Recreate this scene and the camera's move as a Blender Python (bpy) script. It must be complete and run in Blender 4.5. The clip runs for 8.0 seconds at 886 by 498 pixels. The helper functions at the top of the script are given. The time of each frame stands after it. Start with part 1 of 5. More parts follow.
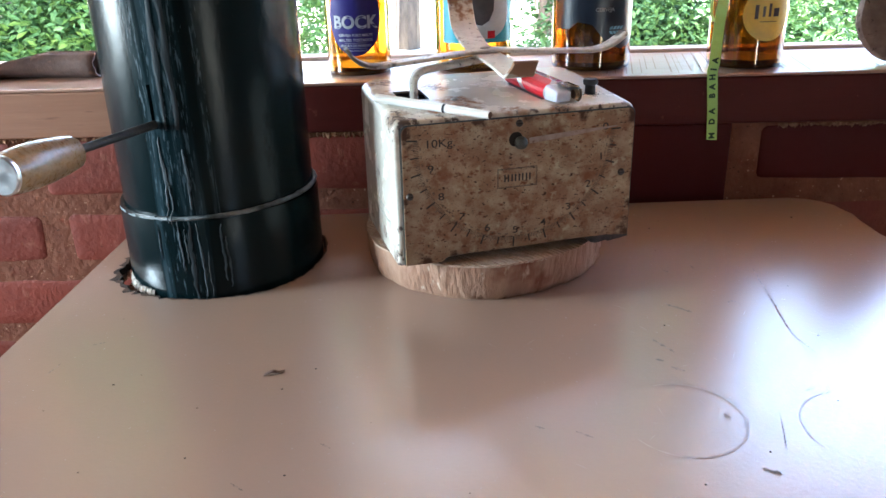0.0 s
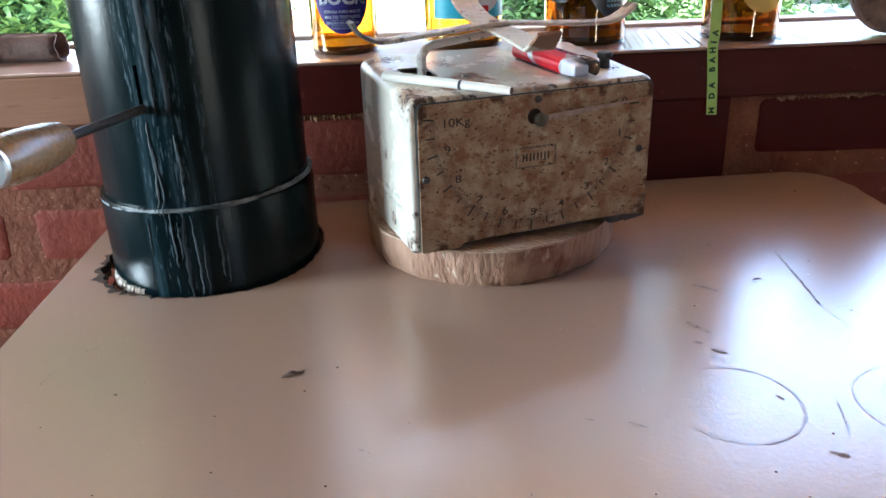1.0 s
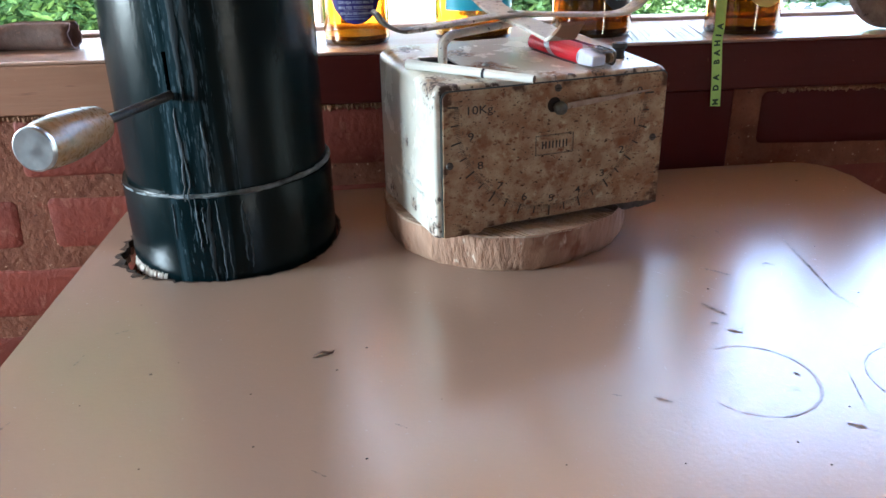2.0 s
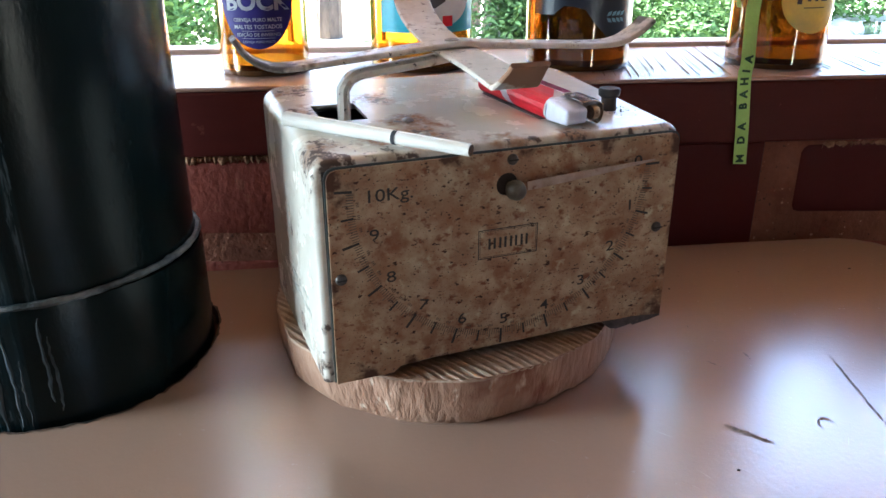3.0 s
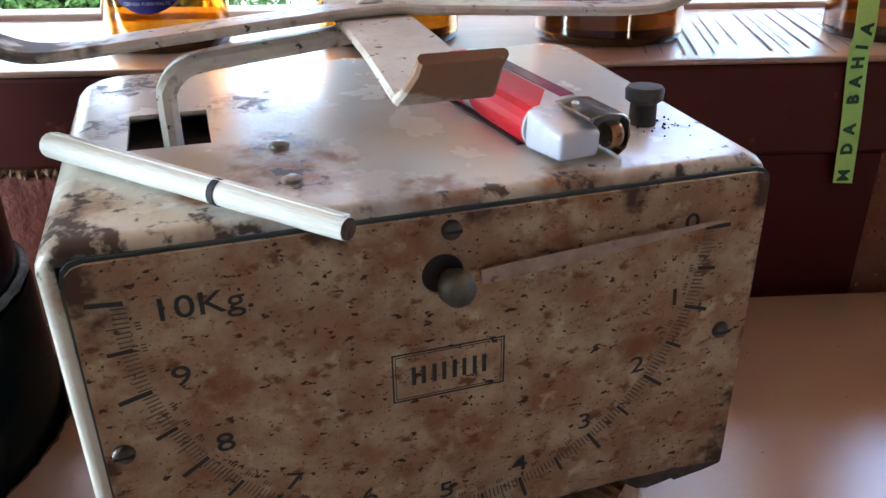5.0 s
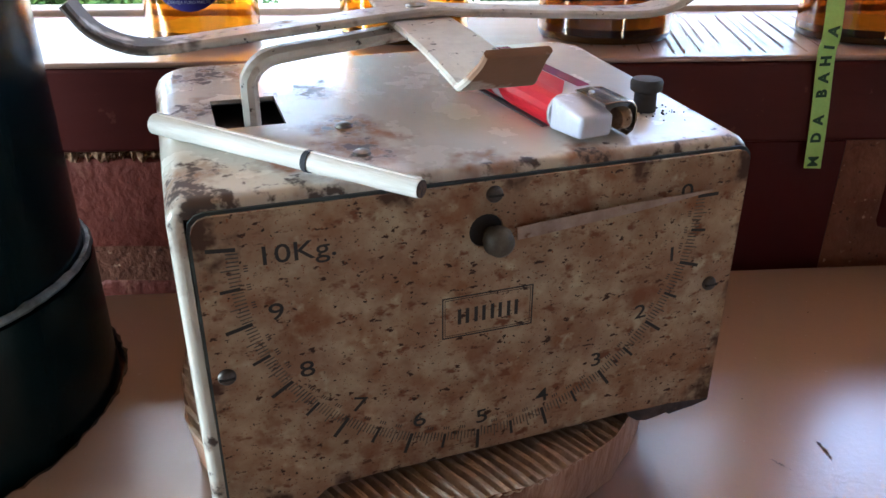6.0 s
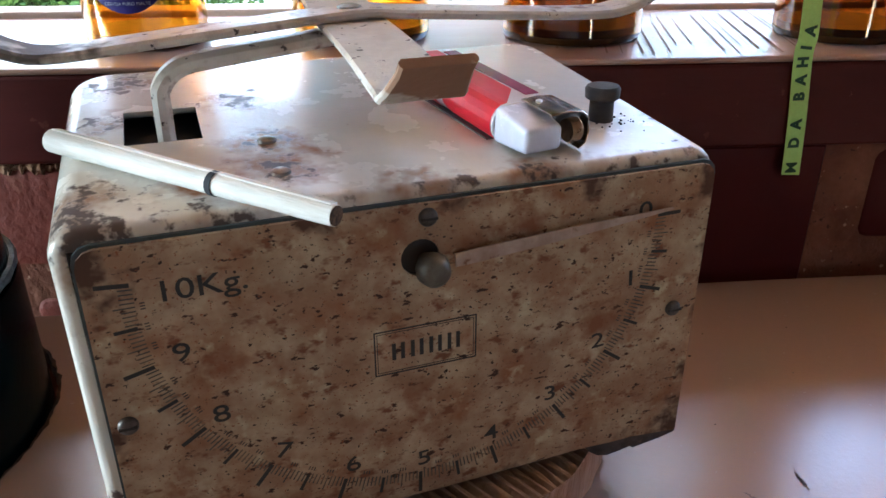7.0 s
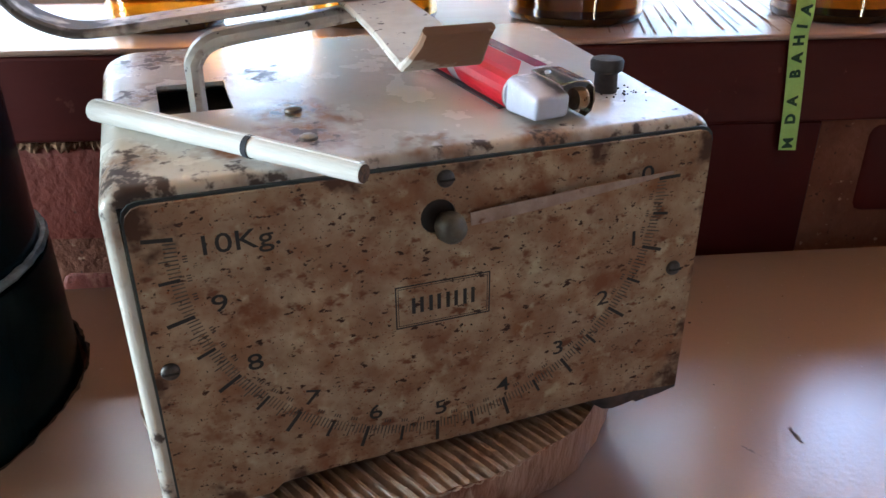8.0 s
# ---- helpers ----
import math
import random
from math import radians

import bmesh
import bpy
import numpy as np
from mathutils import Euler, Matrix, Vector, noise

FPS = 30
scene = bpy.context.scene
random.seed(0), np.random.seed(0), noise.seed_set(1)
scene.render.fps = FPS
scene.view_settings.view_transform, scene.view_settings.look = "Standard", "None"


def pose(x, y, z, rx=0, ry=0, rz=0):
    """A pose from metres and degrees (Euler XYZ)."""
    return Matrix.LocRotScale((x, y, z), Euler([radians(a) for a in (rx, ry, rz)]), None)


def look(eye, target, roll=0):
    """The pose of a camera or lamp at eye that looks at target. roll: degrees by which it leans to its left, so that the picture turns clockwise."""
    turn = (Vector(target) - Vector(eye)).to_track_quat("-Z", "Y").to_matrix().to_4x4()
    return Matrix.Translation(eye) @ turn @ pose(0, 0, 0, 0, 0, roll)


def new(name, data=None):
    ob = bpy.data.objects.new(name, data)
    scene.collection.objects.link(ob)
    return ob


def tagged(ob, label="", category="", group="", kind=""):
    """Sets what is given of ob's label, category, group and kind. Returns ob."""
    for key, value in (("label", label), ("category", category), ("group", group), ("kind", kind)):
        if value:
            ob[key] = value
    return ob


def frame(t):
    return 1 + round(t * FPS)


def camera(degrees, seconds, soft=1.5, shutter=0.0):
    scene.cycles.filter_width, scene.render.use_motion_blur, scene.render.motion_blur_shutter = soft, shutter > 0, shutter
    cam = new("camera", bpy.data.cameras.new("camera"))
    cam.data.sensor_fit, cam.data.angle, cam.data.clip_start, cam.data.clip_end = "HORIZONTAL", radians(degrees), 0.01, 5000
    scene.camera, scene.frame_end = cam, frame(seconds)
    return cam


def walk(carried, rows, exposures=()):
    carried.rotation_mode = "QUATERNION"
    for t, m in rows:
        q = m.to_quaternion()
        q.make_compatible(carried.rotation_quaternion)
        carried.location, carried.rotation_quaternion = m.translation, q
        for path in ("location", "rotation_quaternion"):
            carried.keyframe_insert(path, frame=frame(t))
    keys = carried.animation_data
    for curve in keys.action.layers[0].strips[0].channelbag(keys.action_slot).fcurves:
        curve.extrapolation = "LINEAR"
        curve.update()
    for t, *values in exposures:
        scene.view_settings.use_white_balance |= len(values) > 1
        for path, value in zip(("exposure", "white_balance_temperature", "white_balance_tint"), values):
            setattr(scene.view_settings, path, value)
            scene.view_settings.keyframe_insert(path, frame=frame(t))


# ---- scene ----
cam = camera(59.8, 8.0)
PATH = [
    (0, (0.028, 0.022, 1.177), (-0.003, 1.878, 0.431), -1.5),
    (0.5, (-0.011, 0.054, 1.169), (0.038, 1.897, 0.395), -1.9),
    (1, (-0.026, 0.054, 1.166), (0.086, 1.891, 0.383), -1.7),
    (2.3, (-0.061, 0.038, 1.163), (0.102, 1.867, 0.368), -1.0),
    (2.5, (-0.048, 0.067, 1.16), (0.109, 1.9, 0.375), -1.0),
    (2.7, (-0.028, 0.132, 1.153), (0.137, 1.966, 0.372), -0.7),
    (3, (0.014, 0.243, 1.15), (0.174, 2.081, 0.379), -0.2),
    (3.3, (0.046, 0.333, 1.142), (0.184, 2.171, 0.362), -0.1),
    (3.5, (0.059, 0.365, 1.136), (0.163, 2.2, 0.348), -0.4),
    (4, (0.067, 0.414, 1.129), (0.103, 2.237, 0.306), -1.0),
    (4.2, (0.073, 0.418, 1.127), (0.09, 2.245, 0.309), -1.4),
    (5.3, (0.072, 0.415, 1.127), (0.12, 2.216, 0.259), -0.5),
    (5.5, (0.067, 0.406, 1.127), (0.125, 2.207, 0.259), -0.3),
    (6, (0.051, 0.373, 1.136), (0.142, 2.173, 0.268), 0.0),
    (6.5, (0.059, 0.38, 1.135), (0.175, 2.18, 0.27), -0.0),
    (7, (0.07, 0.398, 1.133), (0.184, 2.195, 0.262), -0.2),
    (7.5, (0.07, 0.401, 1.13), (0.17, 2.192, 0.245), -0.5),
    (8, (0.064, 0.379, 1.132), (0.174, 2.165, 0.238), -0.5),
]
walk(cam, [(t, look(eye, target, roll)) for t, eye, target, roll in PATH],
     exposures=[(0, 4.58, 5450, 6), (1, 4.45, 5450, 6), (2.5, 4.45, 5450, 6), (3.5, 4.36, 5450, 6), (5.5, 4.34, 5450, 6), (8, 4.32, 5450, 6)])

# ---- daylight ----
SUN_UP, SUN_FROM = 62.0, (-0.55, 0.45)      # elevation, and the way towards the sun in the plan
world = bpy.data.worlds.new("sky")
scene.world = world
world.use_nodes = True
wn = world.node_tree
sky = wn.nodes.new("ShaderNodeTexSky")
sky.sky_type = "NISHITA"
sky.sun_disc = False
sky.dust_density, sky.ozone_density = 4.0, 0.7          # a hazy, whitish sky
sky.sun_elevation = radians(SUN_UP)
sky.sun_rotation = math.atan2(SUN_FROM[0], SUN_FROM[1])
wn.links.new(sky.outputs[0], wn.nodes["Background"].inputs[0])
wn.nodes["Background"].inputs[1].default_value = 0.15


def lamp(name, kind, energy, m, size=(1, 1), color=(1, 1, 1), angle=0.5):
    data = bpy.data.lights.new(name, kind)
    data.energy, data.color = energy, color
    if kind == "SUN":
        data.angle = radians(angle)
    else:
        data.shape, data.size, data.size_y = "RECTANGLE", size[0], size[1]
    ob = new(name, data)
    ob.matrix_world = m
    return ob


flat = math.hypot(*SUN_FROM)
toward = Vector((SUN_FROM[0] / flat, SUN_FROM[1] / flat, math.tan(radians(SUN_UP))))
lamp("sun", "SUN", 4.0, look(toward * 20, (0, 0, 0)), color=(1.0, 0.95, 0.86))
# daylight that comes in at the side window, and a weak fill added behind
lamp("west_window_daylight", "AREA", 2.4, look((-1.64, 0.43, 1.25), (0, 0.43, 1.25)), (0.44, 0.48), (0.93, 1.0, 0.95))
lamp("rear_fill", "AREA", 0.04, look((1.3, -2.12, 1.2), (0.4, 0.6, 1.1)), (0.22, 1.8), (1.0, 0.98, 0.95))


# ---- materials ----
def material(name, base, other=None, scale=30.0, rough=0.5, rough_to=None, bump=0.0, bump_scale=None, metal=0.0,
             spots=(), stretch=(1, 1, 1), coat=0.0, vary=0.0, contrast=(0.35, 0.65), spec=0.5, fine_mix=0.25):
    """Two-tone mottled surface with layers of spots: (colour, scale, threshold, softness, rough, stretch)."""
    m = bpy.data.materials.new(name)
    m.use_nodes = True
    nt = m.node_tree
    p = nt.nodes["Principled BSDF"]
    link = nt.links.new
    co = nt.nodes.new("ShaderNodeTexCoord")

    def coords(st):
        mp = nt.nodes.new("ShaderNodeMapping")
        mp.inputs["Scale"].default_value = st
        link(co.outputs["Object"], mp.inputs[0])
        return mp.outputs[0]

    def noisy(sc, st, detail=4.0, rgh=0.6):
        n = nt.nodes.new("ShaderNodeTexNoise")
        n.inputs["Scale"].default_value, n.inputs["Detail"].default_value, n.inputs["Roughness"].default_value = sc, detail, rgh
        link(coords(st), n.inputs["Vector"])
        return n.outputs[0]

    def ranged(v, a, b, c=0.0, d=1.0):
        r = nt.nodes.new("ShaderNodeMapRange")
        r.inputs[1].default_value, r.inputs[2].default_value, r.inputs[3].default_value, r.inputs[4].default_value = a, b, c, d
        link(v, r.inputs[0])
        return r.outputs[0]

    def mixed(f, a, b):
        x = nt.nodes.new("ShaderNodeMix")
        x.data_type = "RGBA"
        link(f, x.inputs[0])
        for sock, val in ((x.inputs[6], a), (x.inputs[7], b)):
            if isinstance(val, tuple):
                sock.default_value = (*val, 1)
            else:
                link(val, sock)
        return x.outputs[2]

    other = other or tuple(c * 0.82 for c in base)
    col = mixed(ranged(noisy(scale, stretch), *contrast), base, other)
    fine = noisy(scale * 6, stretch)
    col = mixed(ranged(fine, 0.3, 0.8, 0.0, fine_mix), col, tuple(c * 0.6 for c in other))
    rg = ranged(noisy(scale * 1.7, stretch), 0.3, 0.7, rough, rough_to if rough_to is not None else min(1, rough * 1.25))
    for s in spots:
        sc, sscale, thr, soft, srough = s[:5]
        grain = noisy(sscale, s[5] if len(s) > 5 else (1, 1, 1), 3.0)
        if len(s) > 7:                      # places where it gathers: (x, y, z, radius), seen through a stretch
            total = None
            for bx, by, bz, br in s[7]:
                d = nt.nodes.new("ShaderNodeVectorMath")
                d.operation = "DISTANCE"
                link(coords(s[8]), d.inputs[0])
                d.inputs[1].default_value = (bx, by, bz)
                near = ranged(d.outputs["Value"], br, br * 0.2, 0.0, 0.34)
                if total is None:
                    total = near
                else:
                    k = nt.nodes.new("ShaderNodeMath")
                    k.operation = "MAXIMUM"
                    link(total, k.inputs[0])
                    link(near, k.inputs[1])
                    total = k.outputs[0]
            k = nt.nodes.new("ShaderNodeMath")
            k.operation = "ADD"
            link(grain, k.inputs[0])
            link(total, k.inputs[1])
            grain = k.outputs[0]
        f = ranged(grain, thr, thr + soft)
        if len(s) > 6 and s[6]:                      # larger patches in which the spots gather
            k = nt.nodes.new("ShaderNodeMath")
            k.operation = "MULTIPLY"
            link(f, k.inputs[0])
            link(ranged(noisy(s[6], (1, 1, 1), 2.0), 0.45, 0.6), k.inputs[1])
            f = k.outputs[0]
        col = mixed(f, col, sc)
        r = nt.nodes.new("ShaderNodeMix")
        link(f, r.inputs[0])
        link(rg, r.inputs[2])
        r.inputs[3].default_value = srough
        rg = r.outputs[0]
    if vary:
        info = nt.nodes.new("ShaderNodeObjectInfo")
        hsv = nt.nodes.new("ShaderNodeHueSaturation")
        link(ranged(info.outputs["Random"], 0, 1, 1 - vary, 1 + vary), hsv.inputs["Value"])
        link(col, hsv.inputs["Color"])
        col = hsv.outputs[0]
    link(col, p.inputs["Base Color"])
    link(rg, p.inputs["Roughness"])
    p.inputs["Metallic"].default_value = metal
    p.inputs["Coat Weight"].default_value = coat
    p.inputs["Coat Roughness"].default_value = 0.235
    p.inputs["Coat IOR"].default_value = 1.6
    p.inputs["Specular IOR Level"].default_value = spec
    if bump:
        b = nt.nodes.new("ShaderNodeBump")
        b.inputs["Strength"].default_value = 1.0
        b.inputs["Distance"].default_value = bump
        link(noisy(bump_scale or scale * 3, stretch, 5.0), b.inputs["Height"])
        link(b.outputs[0], p.inputs["Normal"])
        link(b.outputs[0], p.inputs["Coat Normal"])
    return m


def glass(name, color, rough=0.02):
    m = bpy.data.materials.new(name)
    m.use_nodes = True
    p = m.node_tree.nodes["Principled BSDF"]
    p.inputs["Base Color"].default_value = (*color, 1)
    p.inputs["Transmission Weight"].default_value = 1.0
    p.inputs["Roughness"].default_value = rough
    p.inputs["IOR"].default_value = 1.5
    return m


WINE = material("wine_paint", (0.072, 0.009, 0.0078), (0.062, 0.0075, 0.0063), 20, 0.5, 0.6, 0.0003, 90, spec=0.12, contrast=(0.2, 0.8), fine_mix=0.1,
                spots=[((0.15, 0.04, 0.03), 150, 0.72, 0.06, 0.8)])
BRICK = material("brick_red", (0.215, 0.048, 0.03), (0.16, 0.034, 0.021), 22, 0.5, 0.75, 0.0012, 160, vary=0.16, spec=0.25,
                 spots=[((0.1, 0.03, 0.02), 260, 0.66, 0.05, 0.9), ((0.27, 0.1, 0.065), 60, 0.6, 0.16, 0.8), ((0.33, 0.17, 0.11), 300, 0.7, 0.05, 0.9)])
MORTAR = material("mortar", (0.23, 0.096, 0.058), (0.16, 0.058, 0.035), 38, 0.85, 1.0, 0.0025, 130, spec=0.15,
                  spots=[((0.4, 0.23, 0.15), 190, 0.66, 0.05, 1.0), ((0.09, 0.04, 0.028), 220, 0.66, 0.04, 1.0), ((0.2, 0.05, 0.03), 30, 0.58, 0.14, 0.9)])
BEADM = material("crumbly_mortar", (0.4, 0.24, 0.14), (0.2, 0.09, 0.05), 140, 0.9, 1.0, 0.002, 300, spec=0.15)
PLASTER = material("wall_plaster", (0.18, 0.11, 0.07), (0.145, 0.085, 0.053), 6, 0.85, 0.95, 0.001, 80)
FLOORING = material("red_cement", (0.26, 0.09, 0.06), (0.2, 0.07, 0.05), 5, 0.35, 0.55, 0.0005, 60)
CEILING = material("ceiling_boards", (0.23, 0.125, 0.065), (0.17, 0.09, 0.045), 5, 0.6, 0.8, 0.0005, 60, stretch=(1, 12, 12))
BEAM = material("beam_paint", (0.085, 0.0132, 0.01), (0.072, 0.011, 0.0082), 5, 0.5, 0.6, 0.0003, 60, stretch=(1, 5, 5), contrast=(0.25, 0.75), spec=0.15,
                spots=[((0.12, 0.035, 0.022), 130, 0.7, 0.05, 0.6), ((0.2, 0.07, 0.045), 190, 0.73, 0.05, 0.6)])
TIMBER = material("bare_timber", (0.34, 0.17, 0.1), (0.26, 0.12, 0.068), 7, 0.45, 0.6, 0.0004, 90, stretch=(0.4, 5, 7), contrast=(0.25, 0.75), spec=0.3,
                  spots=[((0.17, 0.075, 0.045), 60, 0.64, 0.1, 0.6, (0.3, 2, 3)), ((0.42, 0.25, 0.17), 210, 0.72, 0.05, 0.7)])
# base colour paled so that it holds part of the sky's glare
BEAMTOP = material("beam_top_paled", (0.42, 0.265, 0.195), (0.35, 0.205, 0.145), 9, 0.28, 0.36, 0.0003, 120, stretch=(1, 5, 5), contrast=(0.3, 0.7), fine_mix=0.15, coat=0.6,
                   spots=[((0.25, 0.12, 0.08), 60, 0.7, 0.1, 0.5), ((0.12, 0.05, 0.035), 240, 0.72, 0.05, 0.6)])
STRIP = material("pale_strip", (0.6, 0.5, 0.42), (0.5, 0.4, 0.33), 30, 0.4, 0.6)
BOARD = material("beige_board", (0.345, 0.24, 0.182), (0.338, 0.233, 0.175), 6, 0.24, 0.245, 0.0001, 330, coat=1.0, contrast=(0.1, 0.9), fine_mix=0.02,
                 spots=[((0.3, 0.21, 0.165), 300, 0.68, 0.06, 0.3), ((0.12, 0.085, 0.065), 230, 0.765, 0.03, 0.5)])
CHAR = material("charred_edge", (0.09, 0.045, 0.025), (0.02, 0.014, 0.01), 120, 0.9, 1.0, 0.002, 300)
CAULK = material("ash_caulk", (0.6, 0.55, 0.5), (0.35, 0.27, 0.22), 120, 0.9, 1.0, 0.002, 300)
WEAR = [(0.005, 0.002, 0.113, 0.042), (0.0, 0.016, 0.112, 0.03), (0.012, 0.118, 0.12, 0.032), (0.008, 0.075, 0.118, 0.022), (0.0555, 0.047, 0.116, 0.02), (0.056, 0.024, 0.114, 0.022),
        (0.05, 0.088, 0.119, 0.022), (-0.004, 0.004, 0.005, 0.026), (0.1, 0.0, 0.1125, 0.017), (0.13, 0.0, 0.1125, 0.018),
        (0.186, 0.0, 0.1125, 0.024), (0.16, 0.0, 0.112, 0.014), (0.035, 0.0, 0.112, 0.022), (0.07, 0.0, 0.112, 0.014), (-0.0055, 0.05, 0.012, 0.014), (-0.0055, 0.06, 0.06, 0.011), (-0.0055, 0.1, 0.008, 0.02), (0.188, 0.03, 0.115, 0.014),
        (-0.0035, 0.002, 0.03, 0.008), (0.148, 0.0, 0.1125, 0.012)]
STAINED = [(0.0555, 0.047, 0.116, 0.022), (0.058, 0.026, 0.114, 0.024), (0.046, 0.036, 0.115, 0.016), (0.05, 0.088, 0.119, 0.016), (0.09, 0.004, 0.113, 0.02), (0.125, 0.003, 0.113, 0.02), (0.03, 0.02, 0.114, 0.014)]
ENAMEL = material("cream_enamel", (0.72, 0.695, 0.62), (0.64, 0.595, 0.51), 26, 0.22, 0.3, 0.00014, 200, contrast=(0.25, 0.8), fine_mix=0.14,
                  spots=[((0.3, 0.14, 0.07), 70, 0.66, 0.24, 0.26, (1, 1, 1), 0, STAINED, (1, 1, 1)),
                         ((0.34, 0.22, 0.15), 85, 0.7, 0.3, 0.26, (1, 1, 1), 0, WEAR, (1, 1, 1)), ((0.075, 0.05, 0.04), 190, 0.775, 0.12, 0.5, (1, 1, 1), 0, WEAR, (1, 1, 1)),
                         ((0.2, 0.1, 0.05), 380, 0.72, 0.04, 0.6)])
WORN = material("worn_edge", (0.36, 0.29, 0.22), (0.05, 0.036, 0.028), 90, 0.5, 0.8, 0.0004, 300, contrast=(0.4, 0.52))
ARMENAMEL = material("arm_enamel", (0.7, 0.67, 0.6), (0.52, 0.47, 0.4), 40, 0.3, 0.5, 0.0003, 240,
                     spots=[((0.22, 0.16, 0.12), 110, 0.55, 0.12, 0.8, (1, 1, 1), 30), ((0.06, 0.05, 0.045), 260, 0.64, 0.05, 0.8),
                            ((0.13, 0.115, 0.105), 60, 0.7, 0.1, 0.7, (1, 1, 1), 0, [(-0.024, 0.066, 0.152, 0.052), (0.222, 0.075, 0.158, 0.03)], (1, 1, 1)),
                            ((0.27, 0.15, 0.09), 60, 0.66, 0.1, 0.7, (1, 1, 1), 0, [(0.0875, -0.022, 0.149, 0.03), (0.08, -0.02, 0.148, 0.024), (0.096, -0.02, 0.148, 0.024), (0.1, 0.17, 0.18, 0.022)], (1, 1, 1))])
EDGES = [(0.189, 0.1, 0, 0.014), (0.19, 0.08, 0, 0.009), (0.19, 0.055, 0, 0.008), (0.189, 0.03, 0, 0.01), (0.188, 0.002, 0, 0.03), (0.168, 0.0, 0, 0.018), (0.16, 0.0, 0, 0.012), (0.002, 0.105, 0, 0.012), (0.015, 0.0, 0, 0.016), (0.04, 0.003, 0, 0.01),
         (0.0, 0.05, 0, 0.012), (0.06, 0.109, 0, 0.012), (0.145, 0.109, 0, 0.014), (0.004, 0.1, 0, 0.016), (0.187, 0.108, 0, 0.018), (0.1, 0.109, 0, 0.01), (0.12, 0.004, 0, 0.008)]
RUSTY = [(0.047, 0.012, 0, 0.016), (0.063, 0.014, 0, 0.014), (0.075, 0.1, 0, 0.02), (0.12, 0.1, 0, 0.024), (0.02, 0.03, 0, 0.018), (0.15, 0.055, 0, 0.02), (0.03, 0.07, 0, 0.016), (0.09, 0.04, 0, 0.02)]
DIAL = material("dial_enamel", (0.51, 0.405, 0.265), (0.33, 0.195, 0.108), 55, 0.36, 0.6, 0.0003, 320,
                spots=[((0.28, 0.13, 0.06), 70, 0.51, 0.2, 0.8), ((0.54, 0.48, 0.32), 95, 0.6, 0.12, 0.5), ((0.2, 0.085, 0.042), 150, 0.58, 0.1, 0.85, (0.8, 1.2, 0.8)),
                       ((0.06, 0.03, 0.021), 240, 0.622, 0.04, 0.9, (0.75, 1.3, 1)), ((0.03, 0.02, 0.016), 520, 0.646, 0.035, 0.9), ((0.25, 0.09, 0.035), 800, 0.62, 0.06, 0.85),
                       ((0.24, 0.1, 0.045), 110, 0.7, 0.3, 0.8, (1, 1, 1), 0, RUSTY, (1, 1, 0)),
                       ((0.085, 0.04, 0.024), 90, 0.7, 0.18, 0.85, (1, 1, 1), 0, EDGES, (1, 1, 0))],
                contrast=(0.36, 0.6))
SCREWM = material("dull_screw", (0.15, 0.135, 0.125), (0.06, 0.05, 0.045), 240, 0.4, 0.55, 0.0001, 600, metal=0.7)
KNOBM = material("dull_knob", (0.14, 0.135, 0.11), (0.08, 0.065, 0.05), 160, 0.42, 0.6, 0.0001, 500, metal=0.5)
STEEL = material("worn_steel", (0.32, 0.3, 0.27), (0.2, 0.17, 0.14), 180, 0.35, 0.55, 0.0002, 500, metal=0.9)
RIM = material("bluish_rim", (0.05, 0.075, 0.08), (0.03, 0.04, 0.045), 90, 0.5)
GRAD = material("graduation_ink", (0.05, 0.055, 0.05), (0.16, 0.13, 0.09), 150, 0.6, contrast=(0.42, 0.62))
LIPM = material("blackened_metal", (0.1, 0.085, 0.085), (0.04, 0.032, 0.032), 120, 0.4, 0.6, 0.0003, 300, metal=0.4, spots=[((0.22, 0.16, 0.12), 130, 0.62, 0.08, 0.7)])
INK = material("dial_ink", (0.02, 0.025, 0.03), (0.04, 0.035, 0.03), 260, 0.6)
FAINT = material("worn_ink", (0.12, 0.1, 0.075), (0.05, 0.045, 0.04), 300, 0.6)
SIDEINK = material("rubbed_side_ink", (0.4, 0.4, 0.36), (0.6, 0.6, 0.55), 300, 0.5)
POINTER = material("pointer_metal", (0.5, 0.4, 0.35), (0.34, 0.24, 0.19), 110, 0.35, 0.5, metal=0.1, spots=[((0.2, 0.1, 0.06), 200, 0.62, 0.1, 0.7)])
RUBBER = material("black_rubber", (0.03, 0.024, 0.022), (0.05, 0.04, 0.035), 200, 0.7)
# near-black that stands in for shade inside the slot, shaft hole and screw slots
DARK = material("inside_shade", (0.02, 0.02, 0.02), (0.035, 0.025, 0.02), 80, 0.7)
SAWN = material("sawn_wood", (0.66, 0.52, 0.41), (0.48, 0.33, 0.23), 40, 0.8, 0.95, 0.0008, 300, stretch=(2, 2, 1))
# dark brown that paints the shade deep in the saw grooves
GROOVESHADE = material("groove_shade", (0.1, 0.06, 0.04), (0.05, 0.03, 0.02), 90, 0.95, 1.0)
RINDE = material("split_wood_side", (0.54, 0.34, 0.235), (0.36, 0.19, 0.12), 22, 0.5, 0.7, 0.0032, 110, stretch=(2.0, 2.0, 0.35),
                 spots=[((0.2, 0.095, 0.055), 55, 0.58, 0.12, 0.9, (1, 1, 0.4)), ((0.26, 0.09, 0.05), 26, 0.6, 0.14, 0.7), ((0.72, 0.58, 0.46), 120, 0.64, 0.08, 0.9, (1, 1, 0.3))])
HUSK = material("corn_husk", (0.91, 0.9, 0.86), (0.78, 0.76, 0.69), 40, 0.5, 0.7, 0.0003, 160, stretch=(1, 12, 12))
